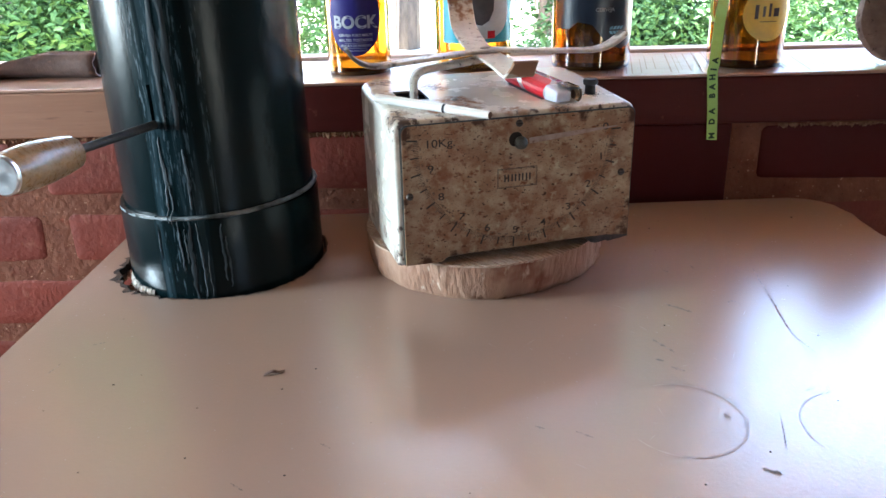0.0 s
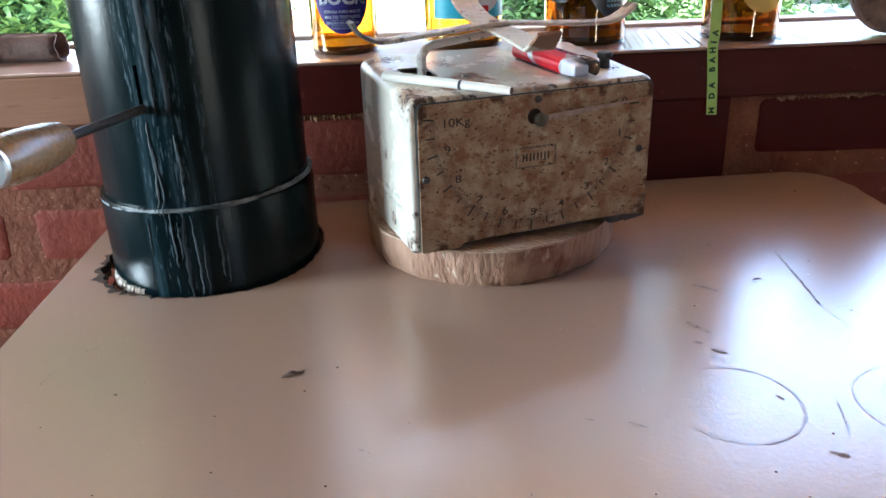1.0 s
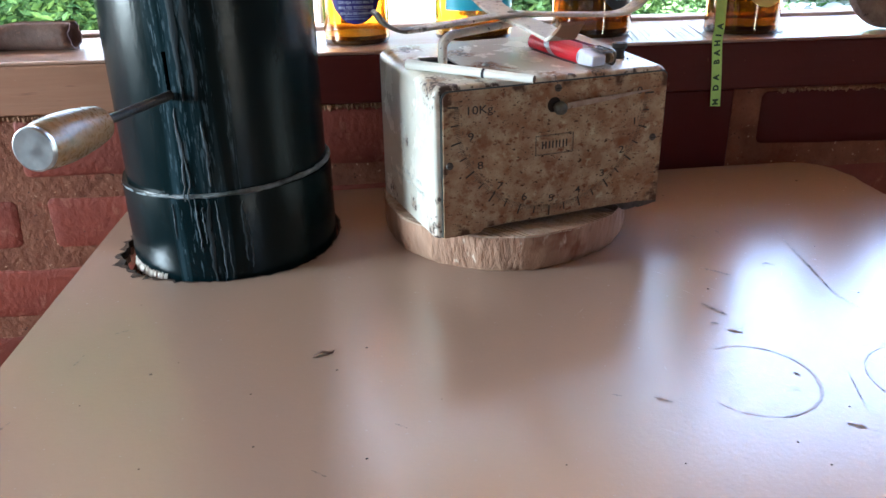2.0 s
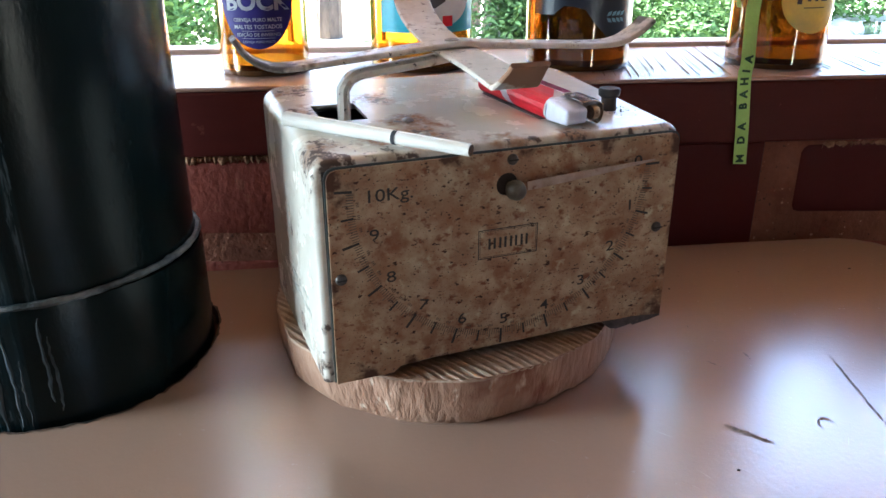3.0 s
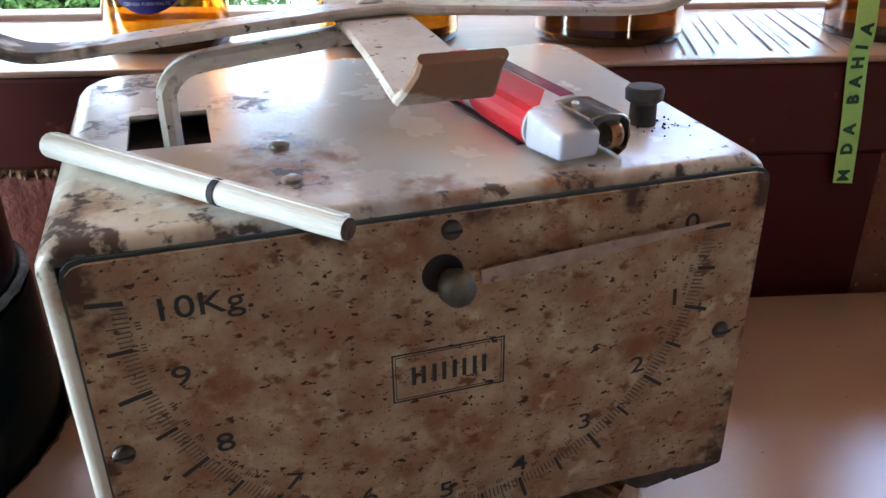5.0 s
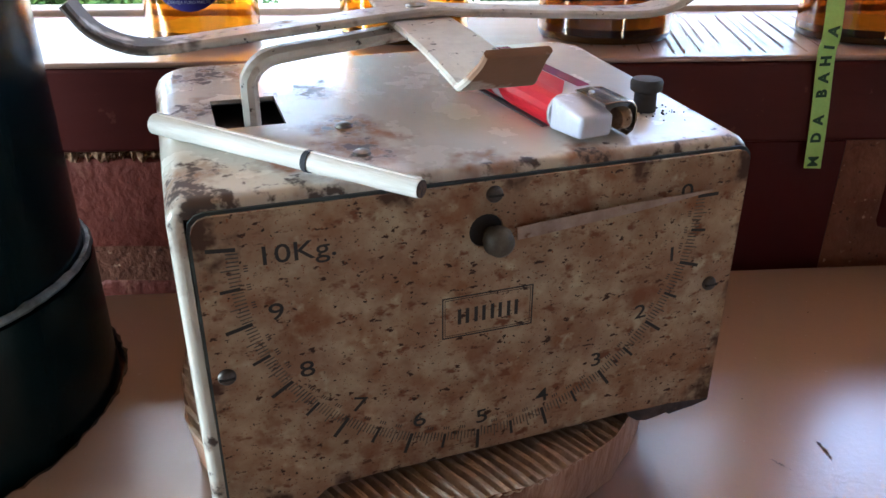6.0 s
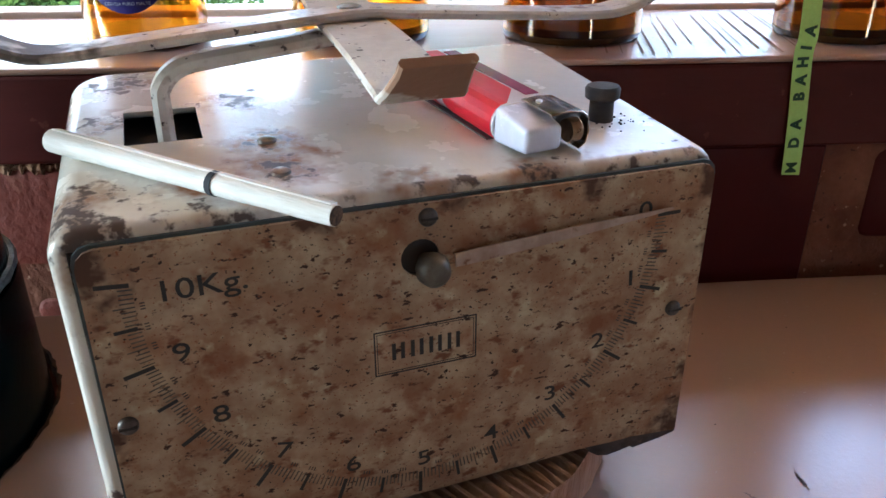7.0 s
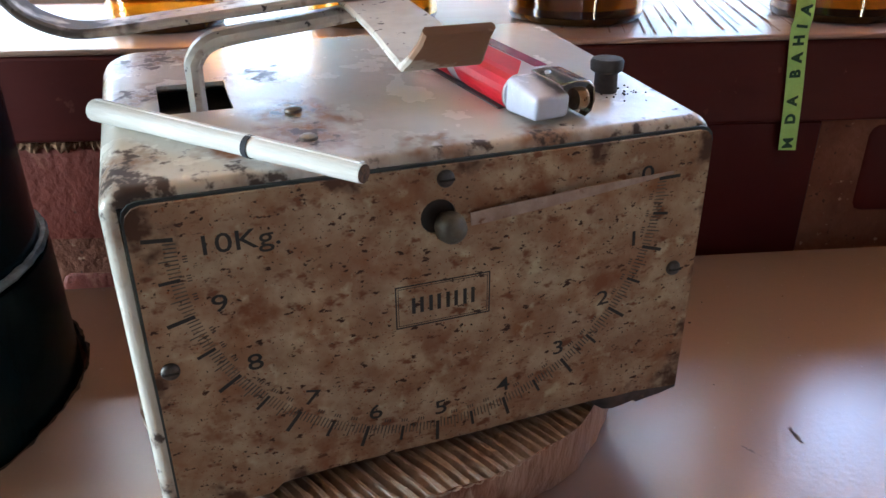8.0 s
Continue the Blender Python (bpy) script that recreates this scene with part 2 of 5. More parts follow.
BANDM = material("dark_thread", (0.03, 0.03, 0.04), None, 300, 0.7)
TOBACCO = material("tobacco", (0.16, 0.08, 0.035), (0.05, 0.025, 0.012), 900, 0.9, bump=0.001)
RED = material("red_wrap", (0.68, 0.02, 0.035), (0.6, 0.015, 0.03), 60, 0.32, 0.4, spec=0.25)
WHITEWRAP = material("white_wrap", (0.8, 0.78, 0.8), (0.7, 0.67, 0.72), 60, 0.18, 0.25)
PURPLEWRAP = material("plum_wrap", (0.3, 0.05, 0.12), (0.2, 0.04, 0.1), 160, 0.2)
WHITEPLASTIC = material("white_plastic", (0.74, 0.77, 0.93), (0.7, 0.73, 0.89), 60, 0.22, 0.3)
CHROME = material("chrome", (0.75, 0.72, 0.68), (0.6, 0.55, 0.5), 120, 0.12, 0.25, metal=1.0)
BRASSY = material("warm_metal", (0.5, 0.33, 0.2), (0.3, 0.18, 0.1), 200, 0.25, 0.4, metal=1.0)
STREAKS = [(-0.0255, -0.0786, 0, 0.011), (-0.0143, -0.0813, 0, 0.014), (-0.003, -0.0825, 0, 0.013), (0.005, -0.0824, 0, 0.01), (0.02, -0.08, 0, 0.007)]
PIPEPAINT = material("black_pipe_paint", (0.002, 0.007, 0.009), (0.0035, 0.0105, 0.012), 18, 0.18, 0.26, 0.00016, 420, spec=0.2,
                     stretch=(1, 1, 0.5), spots=[((0.018, 0.04, 0.052), 90, 0.68, 0.3, 0.34, (1, 1, 0.045), 0, STREAKS, (1, 1, 0)),
                                                 ((0.055, 0.085, 0.105), 520, 0.87, 0.08, 0.45, (1, 1, 0.12), 0, STREAKS, (1, 1, 0)),
                                                 ((0.05, 0.075, 0.085), 240, 0.74, 0.05, 0.4, (1, 1, 0.15), 26)])
DRIP = material("pale_drip", (0.07, 0.1, 0.12), (0.01, 0.018, 0.024), 160, 0.5, 0.75, 0.0006, 400, stretch=(1, 1, 0.3))
FILM = material("faint_film", (0.016, 0.03, 0.04), (0.005, 0.012, 0.016), 110, 0.4, 0.6, 0.0003, 400, stretch=(1, 1, 0.2), contrast=(0.4, 0.6))
WELD = material("weld_bead", (0.19, 0.22, 0.24), (0.02, 0.03, 0.034), 50, 0.4, 0.6, 0.001, 300)
GRIPWOOD = material("varnished_wood", (0.34, 0.21, 0.1), (0.23, 0.13, 0.055), 20, 0.22, 0.36, stretch=(1, 14, 14))
ALU = material("brushed_aluminium", (0.78, 0.8, 0.83), (0.68, 0.7, 0.74), 60, 0.28, 0.4, metal=1.0)
IRON = material("black_iron", (0.018, 0.017, 0.016), (0.035, 0.03, 0.026), 160, 0.5, 0.7, 0.0006, 300)
RUST = material("rusty_iron", (0.17, 0.105, 0.085), (0.1, 0.06, 0.05), 45, 0.7, 0.9, 0.0012, 220,
                spots=[((0.28, 0.16, 0.11), 70, 0.62, 0.12, 0.9)])
STONEY = material("speckled_stone", (0.26, 0.2, 0.16), (0.16, 0.11, 0.09), 60, 0.85, 0.95, 0.002, 160,
                  spots=[((0.06, 0.04, 0.03), 150, 0.64, 0.05, 0.9), ((0.38, 0.32, 0.27), 120, 0.68, 0.06, 0.9)])
AMBER = glass("amber_glass", (0.82, 0.44, 0.05))
AMBERDARK = glass("dark_amber_glass", (0.4, 0.17, 0.02))
# dark brown for the sill as the bottle's foot refracts it
BASEDARK = material("base_refraction", (0.14, 0.06, 0.014), (0.045, 0.018, 0.006), 90, 0.3, contrast=(0.4, 0.6))
THICK = material("thick_glass_base", (0.06, 0.024, 0.006), (0.035, 0.014, 0.004), 60, 0.08, 0.14)
PURPLE = material("purple_label", (0.022, 0.014, 0.14), (0.018, 0.011, 0.12), 50, 0.5, spec=0.25)
SILVER = material("silver_print", (0.62, 0.62, 0.68), None, 200, 0.4)
CYAN = material("sky_blue_label", (0.06, 0.45, 0.62), (0.05, 0.4, 0.55), 50, 0.4)
PAPER = material("white_label", (0.78, 0.8, 0.82), (0.7, 0.72, 0.75), 50, 0.45)
BROWNPRINT = material("dark_print", (0.05, 0.035, 0.035), (0.08, 0.06, 0.06), 90, 0.45)
NAVY = material("navy_label", (0.012, 0.02, 0.04), (0.018, 0.028, 0.05), 60, 0.3)
PALEBLUE = material("pale_blue_print", (0.25, 0.5, 0.68), None, 80, 0.4)
YELLOW = material("yellow_label", (0.85, 0.6, 0.1), (0.72, 0.5, 0.12), 50, 0.4)
RIBBON = material("green_ribbon", (0.52, 0.82, 0.22), (0.46, 0.76, 0.18), 120, 0.5, 0.65, 0.0001, 1200)
RIBBONINK = material("ribbon_ink", (0.02, 0.09, 0.03), None, 300, 0.6)
GROUND = material("dry_pale_ground", (0.62, 0.58, 0.46), (0.5, 0.45, 0.33), 1.2, 0.95, 1.0, 0.02, 8,
                  spots=[((0.16, 0.22, 0.06), 1.6, 0.6, 0.1, 1.0), ((0.2, 0.26, 0.08), 7, 0.64, 0.08, 1.0)])
LEAF = material("leaf_green", (0.12, 0.2, 0.045), (0.06, 0.12, 0.025), 3, 0.6, 0.75, vary=0.2, spec=0.2)
# the same leaf, its green darkened for bushes that stand in shade
LEAFSHADE = material("leaf_shaded_green", (0.09, 0.155, 0.04), (0.045, 0.09, 0.022), 4, 0.55, 0.7, vary=0.2, spec=0.2)
LEAFDARK = material("leaf_dark", (0.045, 0.1, 0.03), (0.03, 0.07, 0.022), 3, 0.45, 0.6, vary=0.2)
BARK = material("bark", (0.14, 0.1, 0.07), (0.08, 0.055, 0.04), 12, 0.9, 1.0, 0.01, 30, stretch=(1, 1, 0.3))
ROCK = material("grey_rock", (0.4, 0.38, 0.35), (0.26, 0.25, 0.23), 5, 0.85, 0.95, 0.01, 20)
WATER = material("pond_water", (0.1, 0.13, 0.1), (0.08, 0.1, 0.08), 2, 0.06, 0.1, 0.002, 9)


# ---- small builders ----
def part(name, bm, mat, parent, label="", smooth=False, m=None):
    me = bm if isinstance(bm, bpy.types.Mesh) else bpy.data.meshes.new(name)
    if not isinstance(bm, bpy.types.Mesh):
        bmesh.ops.recalc_face_normals(bm, faces=bm.faces)
        bm.to_mesh(me)
        bm.free()
    if mat is not None:
        me.materials.clear()
        for one in (mat if isinstance(mat, tuple) else (mat,)):
            me.materials.append(one)
    for f in me.polygons:
        f.use_smooth = smooth
    if smooth:
        me.set_sharp_from_angle(angle=radians(40))
    ob = new(name, me)
    if parent:
        ob.parent = parent
    if m is not None:
        ob.matrix_basis = m
    return tagged(ob, label)


def thing(name, m, label, category, group="", kind=""):
    ob = new(name)
    ob.empty_display_size = 0.02
    ob.matrix_basis = m
    return tagged(ob, label, category, group, kind)


def box(x0, x1, y0, y1, z0, z1, bevel=0.0, seg=2, bm=None):
    b = bmesh.new()
    bmesh.ops.create_cube(b, size=1, matrix=Matrix.LocRotScale(((x0 + x1) / 2, (y0 + y1) / 2, (z0 + z1) / 2), None, (x1 - x0, y1 - y0, z1 - z0)))
    if bevel:
        bmesh.ops.bevel(b, geom=b.edges[:], offset=bevel, segments=seg, profile=0.5, affect="EDGES")
    if bm is None:
        return b
    me = bpy.data.meshes.new("tmp")
    b.to_mesh(me)
    b.free()
    bm.from_mesh(me)
    bpy.data.meshes.remove(me)
    return bm


def lathe(profile, seg=48, close=False):
    """A turned solid from (radius, height) pairs."""
    b = bmesh.new()
    rings = []
    for r, z in profile:
        if r < 1e-6:
            rings.append([b.verts.new((0, 0, z))])
        else:
            rings.append([b.verts.new((r * math.cos(2 * math.pi * i / seg), r * math.sin(2 * math.pi * i / seg), z)) for i in range(seg)])
    for a, c in zip(rings, rings[1:]):
        for i in range(seg):
            j = (i + 1) % seg
            if len(a) == 1:
                b.faces.new((a[0], c[i], c[j]))
            elif len(c) == 1:
                b.faces.new((a[i], a[j], c[0]))
            else:
                b.faces.new((a[i], a[j], c[j], c[i]))
    return b


def sweep(points, width, thick, side, edged=False):
    """A flat bar along points: side(i) gives the width's way; thickness lies across it."""
    b = bmesh.new()
    rings = []
    pts = [Vector(p) for p in points]
    for i, p in enumerate(pts):
        t = (pts[min(i + 1, len(pts) - 1)] - pts[max(i - 1, 0)]).normalized()
        s = Vector(side).normalized()
        n = t.cross(s).normalized()
        w = width[i] if isinstance(width, (list, tuple)) else width
        c = thick * 0.3
        ring = [p + s * a * w / 2 + n * d for a, d in
                ((-1, -thick / 2 + c), (-1, thick / 2 - c), (-1 + 2 * c / w, thick / 2), (1 - 2 * c / w, thick / 2), (1, thick / 2 - c), (1, -thick / 2 + c), (1 - 2 * c / w, -thick / 2), (-1 + 2 * c / w, -thick / 2))]
        rings.append([b.verts.new(q) for q in ring])
    for a, c in zip(rings, rings[1:]):
        for i in range(8):
            b.faces.new((a[i], a[(i + 1) % 8], c[(i + 1) % 8], c[i])).material_index = 1 if edged and i in (0, 4, 1, 3) else 0
    b.faces.new(rings[0]).material_index = int(edged)
    b.faces.new(rings[-1]).material_index = int(edged)
    return b


def rod(points, radius, seg=10):
    b = bmesh.new()
    pts = [Vector(p) for p in points]
    rings = []
    for i, p in enumerate(pts):
        t = (pts[min(i + 1, len(pts) - 1)] - pts[max(i - 1, 0)]).normalized()
        q = t.to_track_quat("Z", "Y")
        r = radius[i] if isinstance(radius, (list, tuple)) else radius
        rings.append([b.verts.new(p + q @ Vector((r * math.cos(2 * math.pi * k / seg), r * math.sin(2 * math.pi * k / seg), 0))) for k in range(seg)])
    for a, c in zip(rings, rings[1:]):
        for i in range(seg):
            b.faces.new((a[i], a[(i + 1) % seg], c[(i + 1) % seg], c[i]))
    b.faces.new(rings[0])
    b.faces.new(rings[-1])
    return b


def curve_pts(points, n=6):
    """A smooth line through the points."""
    p = [Vector(q) for q in points]
    p = [p[0] * 2 - p[1]] + p + [p[-1] * 2 - p[-2]]
    out = []
    for i in range(1, len(p) - 2):
        for k in range(n):
            t = k / n
            out.append(0.5 * ((2 * p[i]) + (p[i + 1] - p[i - 1]) * t + (2 * p[i - 1] - 5 * p[i] + 4 * p[i + 1] - p[i + 2]) * t * t
                              + (3 * p[i] - p[i - 1] - 3 * p[i + 1] + p[i + 2]) * t ** 3))
    out.append(p[-2])
    return out


def outline(points, depth, holes=()):
    """A plate in the x-y plane, from z 0 down to -depth, with holes."""
    b = bmesh.new()
    for loop in (points, *holes):
        vs = [b.verts.new((x, y, 0)) for x, y in loop]
        for i in range(len(vs)):
            b.edges.new((vs[i], vs[(i + 1) % len(vs)]))
    bmesh.ops.triangle_fill(b, use_beauty=True, edges=b.edges[:])
    if depth:
        out = bmesh.ops.extrude_face_region(b, geom=b.faces[:])
        for v in out["geom"]:
            if isinstance(v, bmesh.types.BMVert):
                v.co.z -= depth
    return b


def cut(bm, cutter):
    """bm with cutter taken away, as a mesh."""
    obs = []
    for k in (bm, cutter):
        bmesh.ops.recalc_face_normals(k, faces=k.faces)
        me = bpy.data.meshes.new("tmp")
        k.to_mesh(me)
        k.free()
        obs.append(new("tmp", me))
    mod = obs[0].modifiers.new("cut", "BOOLEAN")
    mod.operation, mod.object, mod.solver = "DIFFERENCE", obs[1], "EXACT"
    bpy.context.view_layer.update()
    out = bpy.data.meshes.new_from_object(obs[0].evaluated_get(bpy.context.evaluated_depsgraph_get()))
    for o in obs:
        bpy.data.objects.remove(o)
    return out


def letters(text, size, depth=0.0001, align="CENTER", bold=0.0):
    """Writing in the x-y plane as a mesh, its middle at the origin."""
    cu = bpy.data.curves.new("tmp", "FONT")
    cu.body, cu.size, cu.extrude, cu.align_x, cu.align_y = text, size, depth, align, "CENTER"
    cu.resolution_u = 3
    cu.offset = bold
    o = new("tmp", cu)
    bpy.context.view_layer.update()
    me = bpy.data.meshes.new_from_object(o.evaluated_get(bpy.context.evaluated_depsgraph_get()))
    bpy.data.objects.remove(o)
    return me


def rounded(w, h, r, n=5):
    pts = []
    for cx, cy, a in ((w - r, h - r, 0), (r, h - r, 90), (r, r, 180), (w - r, r, 270)):
        for k in range(n + 1):
            t = radians(a + 90 * k / n)
            pts.append((cx + r * math.cos(t), cy + r * math.sin(t)))
    return pts


# ---- the room ----
def table_z(x, y):
    """The worktop's height: it is not quite level."""
    return 0.9007 + 0.018 * x + 0.036 * (y - 0.42)


XL, XR, YF, YB, TOP = -1.6, 1.9, -2.2, 0.80, 2.45
tagged(part("floor", box(XL - 0.2, XR + 0.2, YF - 0.2, YB + 0.2, -0.1, 0.0), FLOORING, None, "red burnished cement floor"), kind="structure", category="floor")
tagged(part("ceiling", box(XL - 0.2, XR + 0.2, YF - 0.2, YB + 0.17, TOP, TOP + 0.08), CEILING, None, "dark boarded ceiling, unseen, under the added eaves"), kind="structure", category="ceiling")
# eaves out of view, added and sized to limit the sky over the worktop
EAVES = bmesh.new()
for (x0, y0, x1, y1) in ((XL - 0.9, YB + 0.17, XR + 0.9, YB + 0.92), (XL - 0.9, YF - 1.0, XR + 0.9, YF - 0.15)):
    inner_y, outer_y = (y0, y1) if y0 > 0 else (y1, y0)
    q = [(x0, inner_y, TOP + 0.05), (x1, inner_y, TOP + 0.05), (x1, outer_y, TOP - 0.27), (x0, outer_y, TOP - 0.27)]
    lo, hi = [EAVES.verts.new(p) for p in q], [EAVES.verts.new((p[0], p[1], p[2] + 0.05)) for p in q]
    EAVES.faces.new(lo)
    EAVES.faces.new(hi[::-1])
    for i in range(4):
        EAVES.faces.new((lo[i], lo[(i + 1) % 4], hi[(i + 1) % 4], hi[i]))
tagged(part("roof_eaves", EAVES, CEILING, None, "dark sloping boarded eaves, unseen, added to cut high sky and sun"), kind="structure", category="roof")
# side overhangs, likewise added to keep direct sun off the room
for k in (-1, 1):
    x0, x1 = (XL - 0.9, XL - 0.16) if k < 0 else (XR + 0.16, XR + 0.9)
    tagged(part("roof_eaves", box(x0, x1, YF - 0.15, YB + 0.17, TOP - 0.12, TOP - 0.06), CEILING, None, "dark boarded side eaves, unseen, added to keep out the sun"), kind="structure", category="roof")
# the left jamb is unseen; it stands close in to block sky from the left
SX0, SX1 = -0.57, 1.6                        # the window over the sill
wall = thing("wall_north", pose(0, 0, 0), "red brick wall with wide mortar joints below the window", "wall", kind="structure")
part("mortar_bed", box(XL, XR, YB + 0.0019, YB + 0.17, 0.0, 0.9955), MORTAR, wall, "rough brown mortar")
part("pier", box(XL, SX0, YB + 0.001, YB + 0.17, 1.048, TOP), PLASTER, wall)
part("pier", box(SX1, XR, YB + 0.001, YB + 0.17, 1.048, TOP), PLASTER, wall)
part("lintel", box(SX0, SX1, YB + 0.001, YB + 0.17, 2.1, TOP), PLASTER, wall)
ww = thing("wall_west", pose(0, 0, 0), "plastered side wall with a wide window opening", "wall", kind="structure")
for y0, y1, z0, z1 in ((YF, YB + 0.17, 0, 1.0), (YF, YB + 0.17, 1.5, TOP), (YF, 0.2, 1.0, 1.5), (0.66, YB + 0.17, 1.0, 1.5)):
    part("wall_panel", box(XL - 0.15, XL, y0, y1, z0, z1), PLASTER, ww)
tagged(part("wall_east", box(XR, XR + 0.15, YF, YB + 0.17, 0, TOP), PLASTER, None, "plastered side wall"), kind="structure", category="wall")
# no doorway is known here; the gap lets in fill for the dial
ws = thing("wall_south", pose(0, 0, 0), "unseen plastered wall with a narrow gap added for fill light", "wall", kind="structure")
part("wall_panel", box(XL - 0.15, 1.18, YF - 0.15, YF, 0, TOP), PLASTER, ws)
part("wall_panel", box(1.42, XR + 0.15, YF - 0.15, YF, 0, TOP), PLASTER, ws)
part("wall_panel", box(1.18, 1.42, YF - 0.15, YF, 2.1, TOP), PLASTER, ws)


def mortar_bead(x0, x1, z, size, seed):
    rnd = random.Random(seed)
    b = bmesh.new()
    rows = []
    n = int((x1 - x0) / 0.0016)
    for i in range(n + 1):
        x = x0 + (x1 - x0) * i / n
        k = size * (0.75 + 0.5 * noise.noise((x * 70, seed, 0)) + 0.35 * rnd.uniform(-1, 1))
        rows.append([b.verts.new((x, YB + 0.003 - k * d + 0.0007 * rnd.uniform(-1, 1), z + e * k + 0.0006 * rnd.uniform(-1, 1))) for d, e in ((-0.2, -1.5), (0.45, -1.0), (0.75, -0.35), (0.6, 0.25), (-0.2, 0.5))])
    for p, q in zip(rows, rows[1:]):
        for k in range(4):
            b.faces.new((p[k], p[k + 1], q[k + 1], q[k]))
    part("mortar_bead", b, BEADM, wall, "crumbly mortar squeezed from the joint")


part("painted_band", box(0.02, 0.3135, YB + 0.0004, YB + 0.03, 0.885, 0.9958, 0.001, 1), WINE, wall, "stretch of the wall painted over in dark wine red")
mortar_bead(-0.75, 0.1, 0.9945, 0.0046, 1)
mortar_bead(0.36, 0.9, 0.9935, 0.0036, 2)


def sill():
    s = thing("window_sill", pose(0, 0.0, 0.0), "reddish-brown painted timber sill beam with a glossy top", "window sill", kind="structure")
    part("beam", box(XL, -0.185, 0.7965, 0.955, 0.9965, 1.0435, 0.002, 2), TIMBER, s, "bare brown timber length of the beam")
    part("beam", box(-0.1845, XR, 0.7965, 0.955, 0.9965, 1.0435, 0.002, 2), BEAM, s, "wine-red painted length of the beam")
    part("top_board", box(XL, XR, 0.796, 0.9555, 1.0436, 1.047, 0.0015, 2), BEAMTOP, s, "glossy worn top of the sill, its base colour paled for glare")
    part("frame_strip", box(SX0, SX1, 0.957, 0.985, 0.9965, 1.051, 0.002), STRIP, s, "pale narrow frame strip")
    # shallow saw marks across the top
    rnd = random.Random(5)
    b = bmesh.new()
    for x0, x1 in ((0.16, 0.62),):
        x = x0
        while x < x1:
            w = rnd.uniform(0.0006, 0.0018)
            y0, y1 = 0.802 + rnd.uniform(0, 0.03), 0.95 - rnd.uniform(0, 0.05)
            dx = 0.028 * (y1 - y0) / 0.14
            v = [b.verts.new(p) for p in ((x, y0, 1.0474), (x + w, y0, 1.0474), (x + w * 0.7 + dx, y1, 1.0474), (x + dx, y1, 1.0474))]
            b.faces.new(v)
            x += rnd.uniform(0.005, 0.011)
    part("saw_mark", b, BEAM_MARK, s, "dull saw marks across the top")
    return s


BEAM_MARK = material("beam_saw_mark", (0.31, 0.19, 0.14), (0.21, 0.12, 0.088), 60, 0.75, 0.9, 0.0006, 200)
sill()


# ---- stove and worktop ----
PIPE = (-0.183, 0.690)


def worktop():
    s = thing("worktop", pose(0, 0, 0), "beige painted board worktop with scratches and a burnt pipe hole", "worktop")
    rnd = random.Random(3)
    pts = [(-0.328, 0.02)]
    n = 46
    edge = [(0.381 + 0.042 * i / n - (0.012 * ((i - 40) / 6) ** 2 if i > 40 else 0) + (rnd.uniform(-0.0022, 0.0022) if i > 4 else 0), 0.02 + 0.728 * i / n) for i in range(n + 1)]
    pts += edge
    pts += [(0.409, 0.758), (0.4, 0.7705), (0.388, 0.7785), (0.372, 0.7835)]
    pts += [(0.372 - 0.662 * i / 8, 0.7845) for i in range(1, 9)]
    pts += [(-0.2985, 0.783), (-0.301, 0.733)]
    hole = []
    for i in range(150):
        a = 2 * math.pi * i / 150
        gap = 0.0888 + 0.0016 * rnd.random()
        side = max(0.0, math.cos(a - radians(206)))
        gap += 0.005 * side ** 6 + 0.0045 * side ** 2 * rnd.random()
        gap += 0.004 * max(0.0, math.cos(a - radians(312))) ** 14
        hole.append((PIPE[0] + gap * math.cos(a), PIPE[1] + gap * math.sin(a)))
    b = outline(pts, 0.013, [hole])
    for v in b.verts:
        v.co.z += table_z(v.co.x, v.co.y)
    part("board", b, BOARD, s)
    # burnt rim of the hole
    b = bmesh.new()
    rows = []
    for i, (x, y) in enumerate(hole):
        d = Vector((x - PIPE[0], y - PIPE[1], 0)).normalized()
        a = math.atan2(d.y, d.x)
        k = (0.0004 + 0.0055 * max(0.0, math.cos(a - radians(206))) ** 8 + 0.0008) * rnd.uniform(0.1, 1.6)
        p = Vector((x, y, table_z(x, y) + 0.0003))
        rows.append((b.verts.new(p - d * 0.001 - Vector((0, 0, 0.006))), b.verts.new(p - d * 0.0003), b.verts.new(p + d * k)))
    for i in range(len(rows)):
        c = rows[(i + 1) % len(rows)]
        b.faces.new((rows[i][0], rows[i][1], c[1], c[0]))
        b.faces.new((rows[i][1], rows[i][2], c[2], c[1]))
    part("burnt_rim", b, CHAR, s, "charred ragged rim round the pipe hole")
    return s


worktop()


def stove():
    b = bmesh.new()
    lo = [(-0.27, 0.08), (0.36, 0.08), (0.36, 0.78), (-0.27, 0.78)]
    a = [b.verts.new((x, y, 0)) for x, y in lo]
    c = [b.verts.new((x, y, table_z(x, y) - 0.0135)) for x, y in lo]
    for i in range(4):
        j = (i + 1) % 4
        b.faces.new((a[i], a[j], c[j], c[i]))
    b.faces.new(c)
    b.faces.new(a[::-1])
    tagged(part("stove", b, MORTAR, None, "plastered masonry stove under the worktop"), category="stove")


stove()


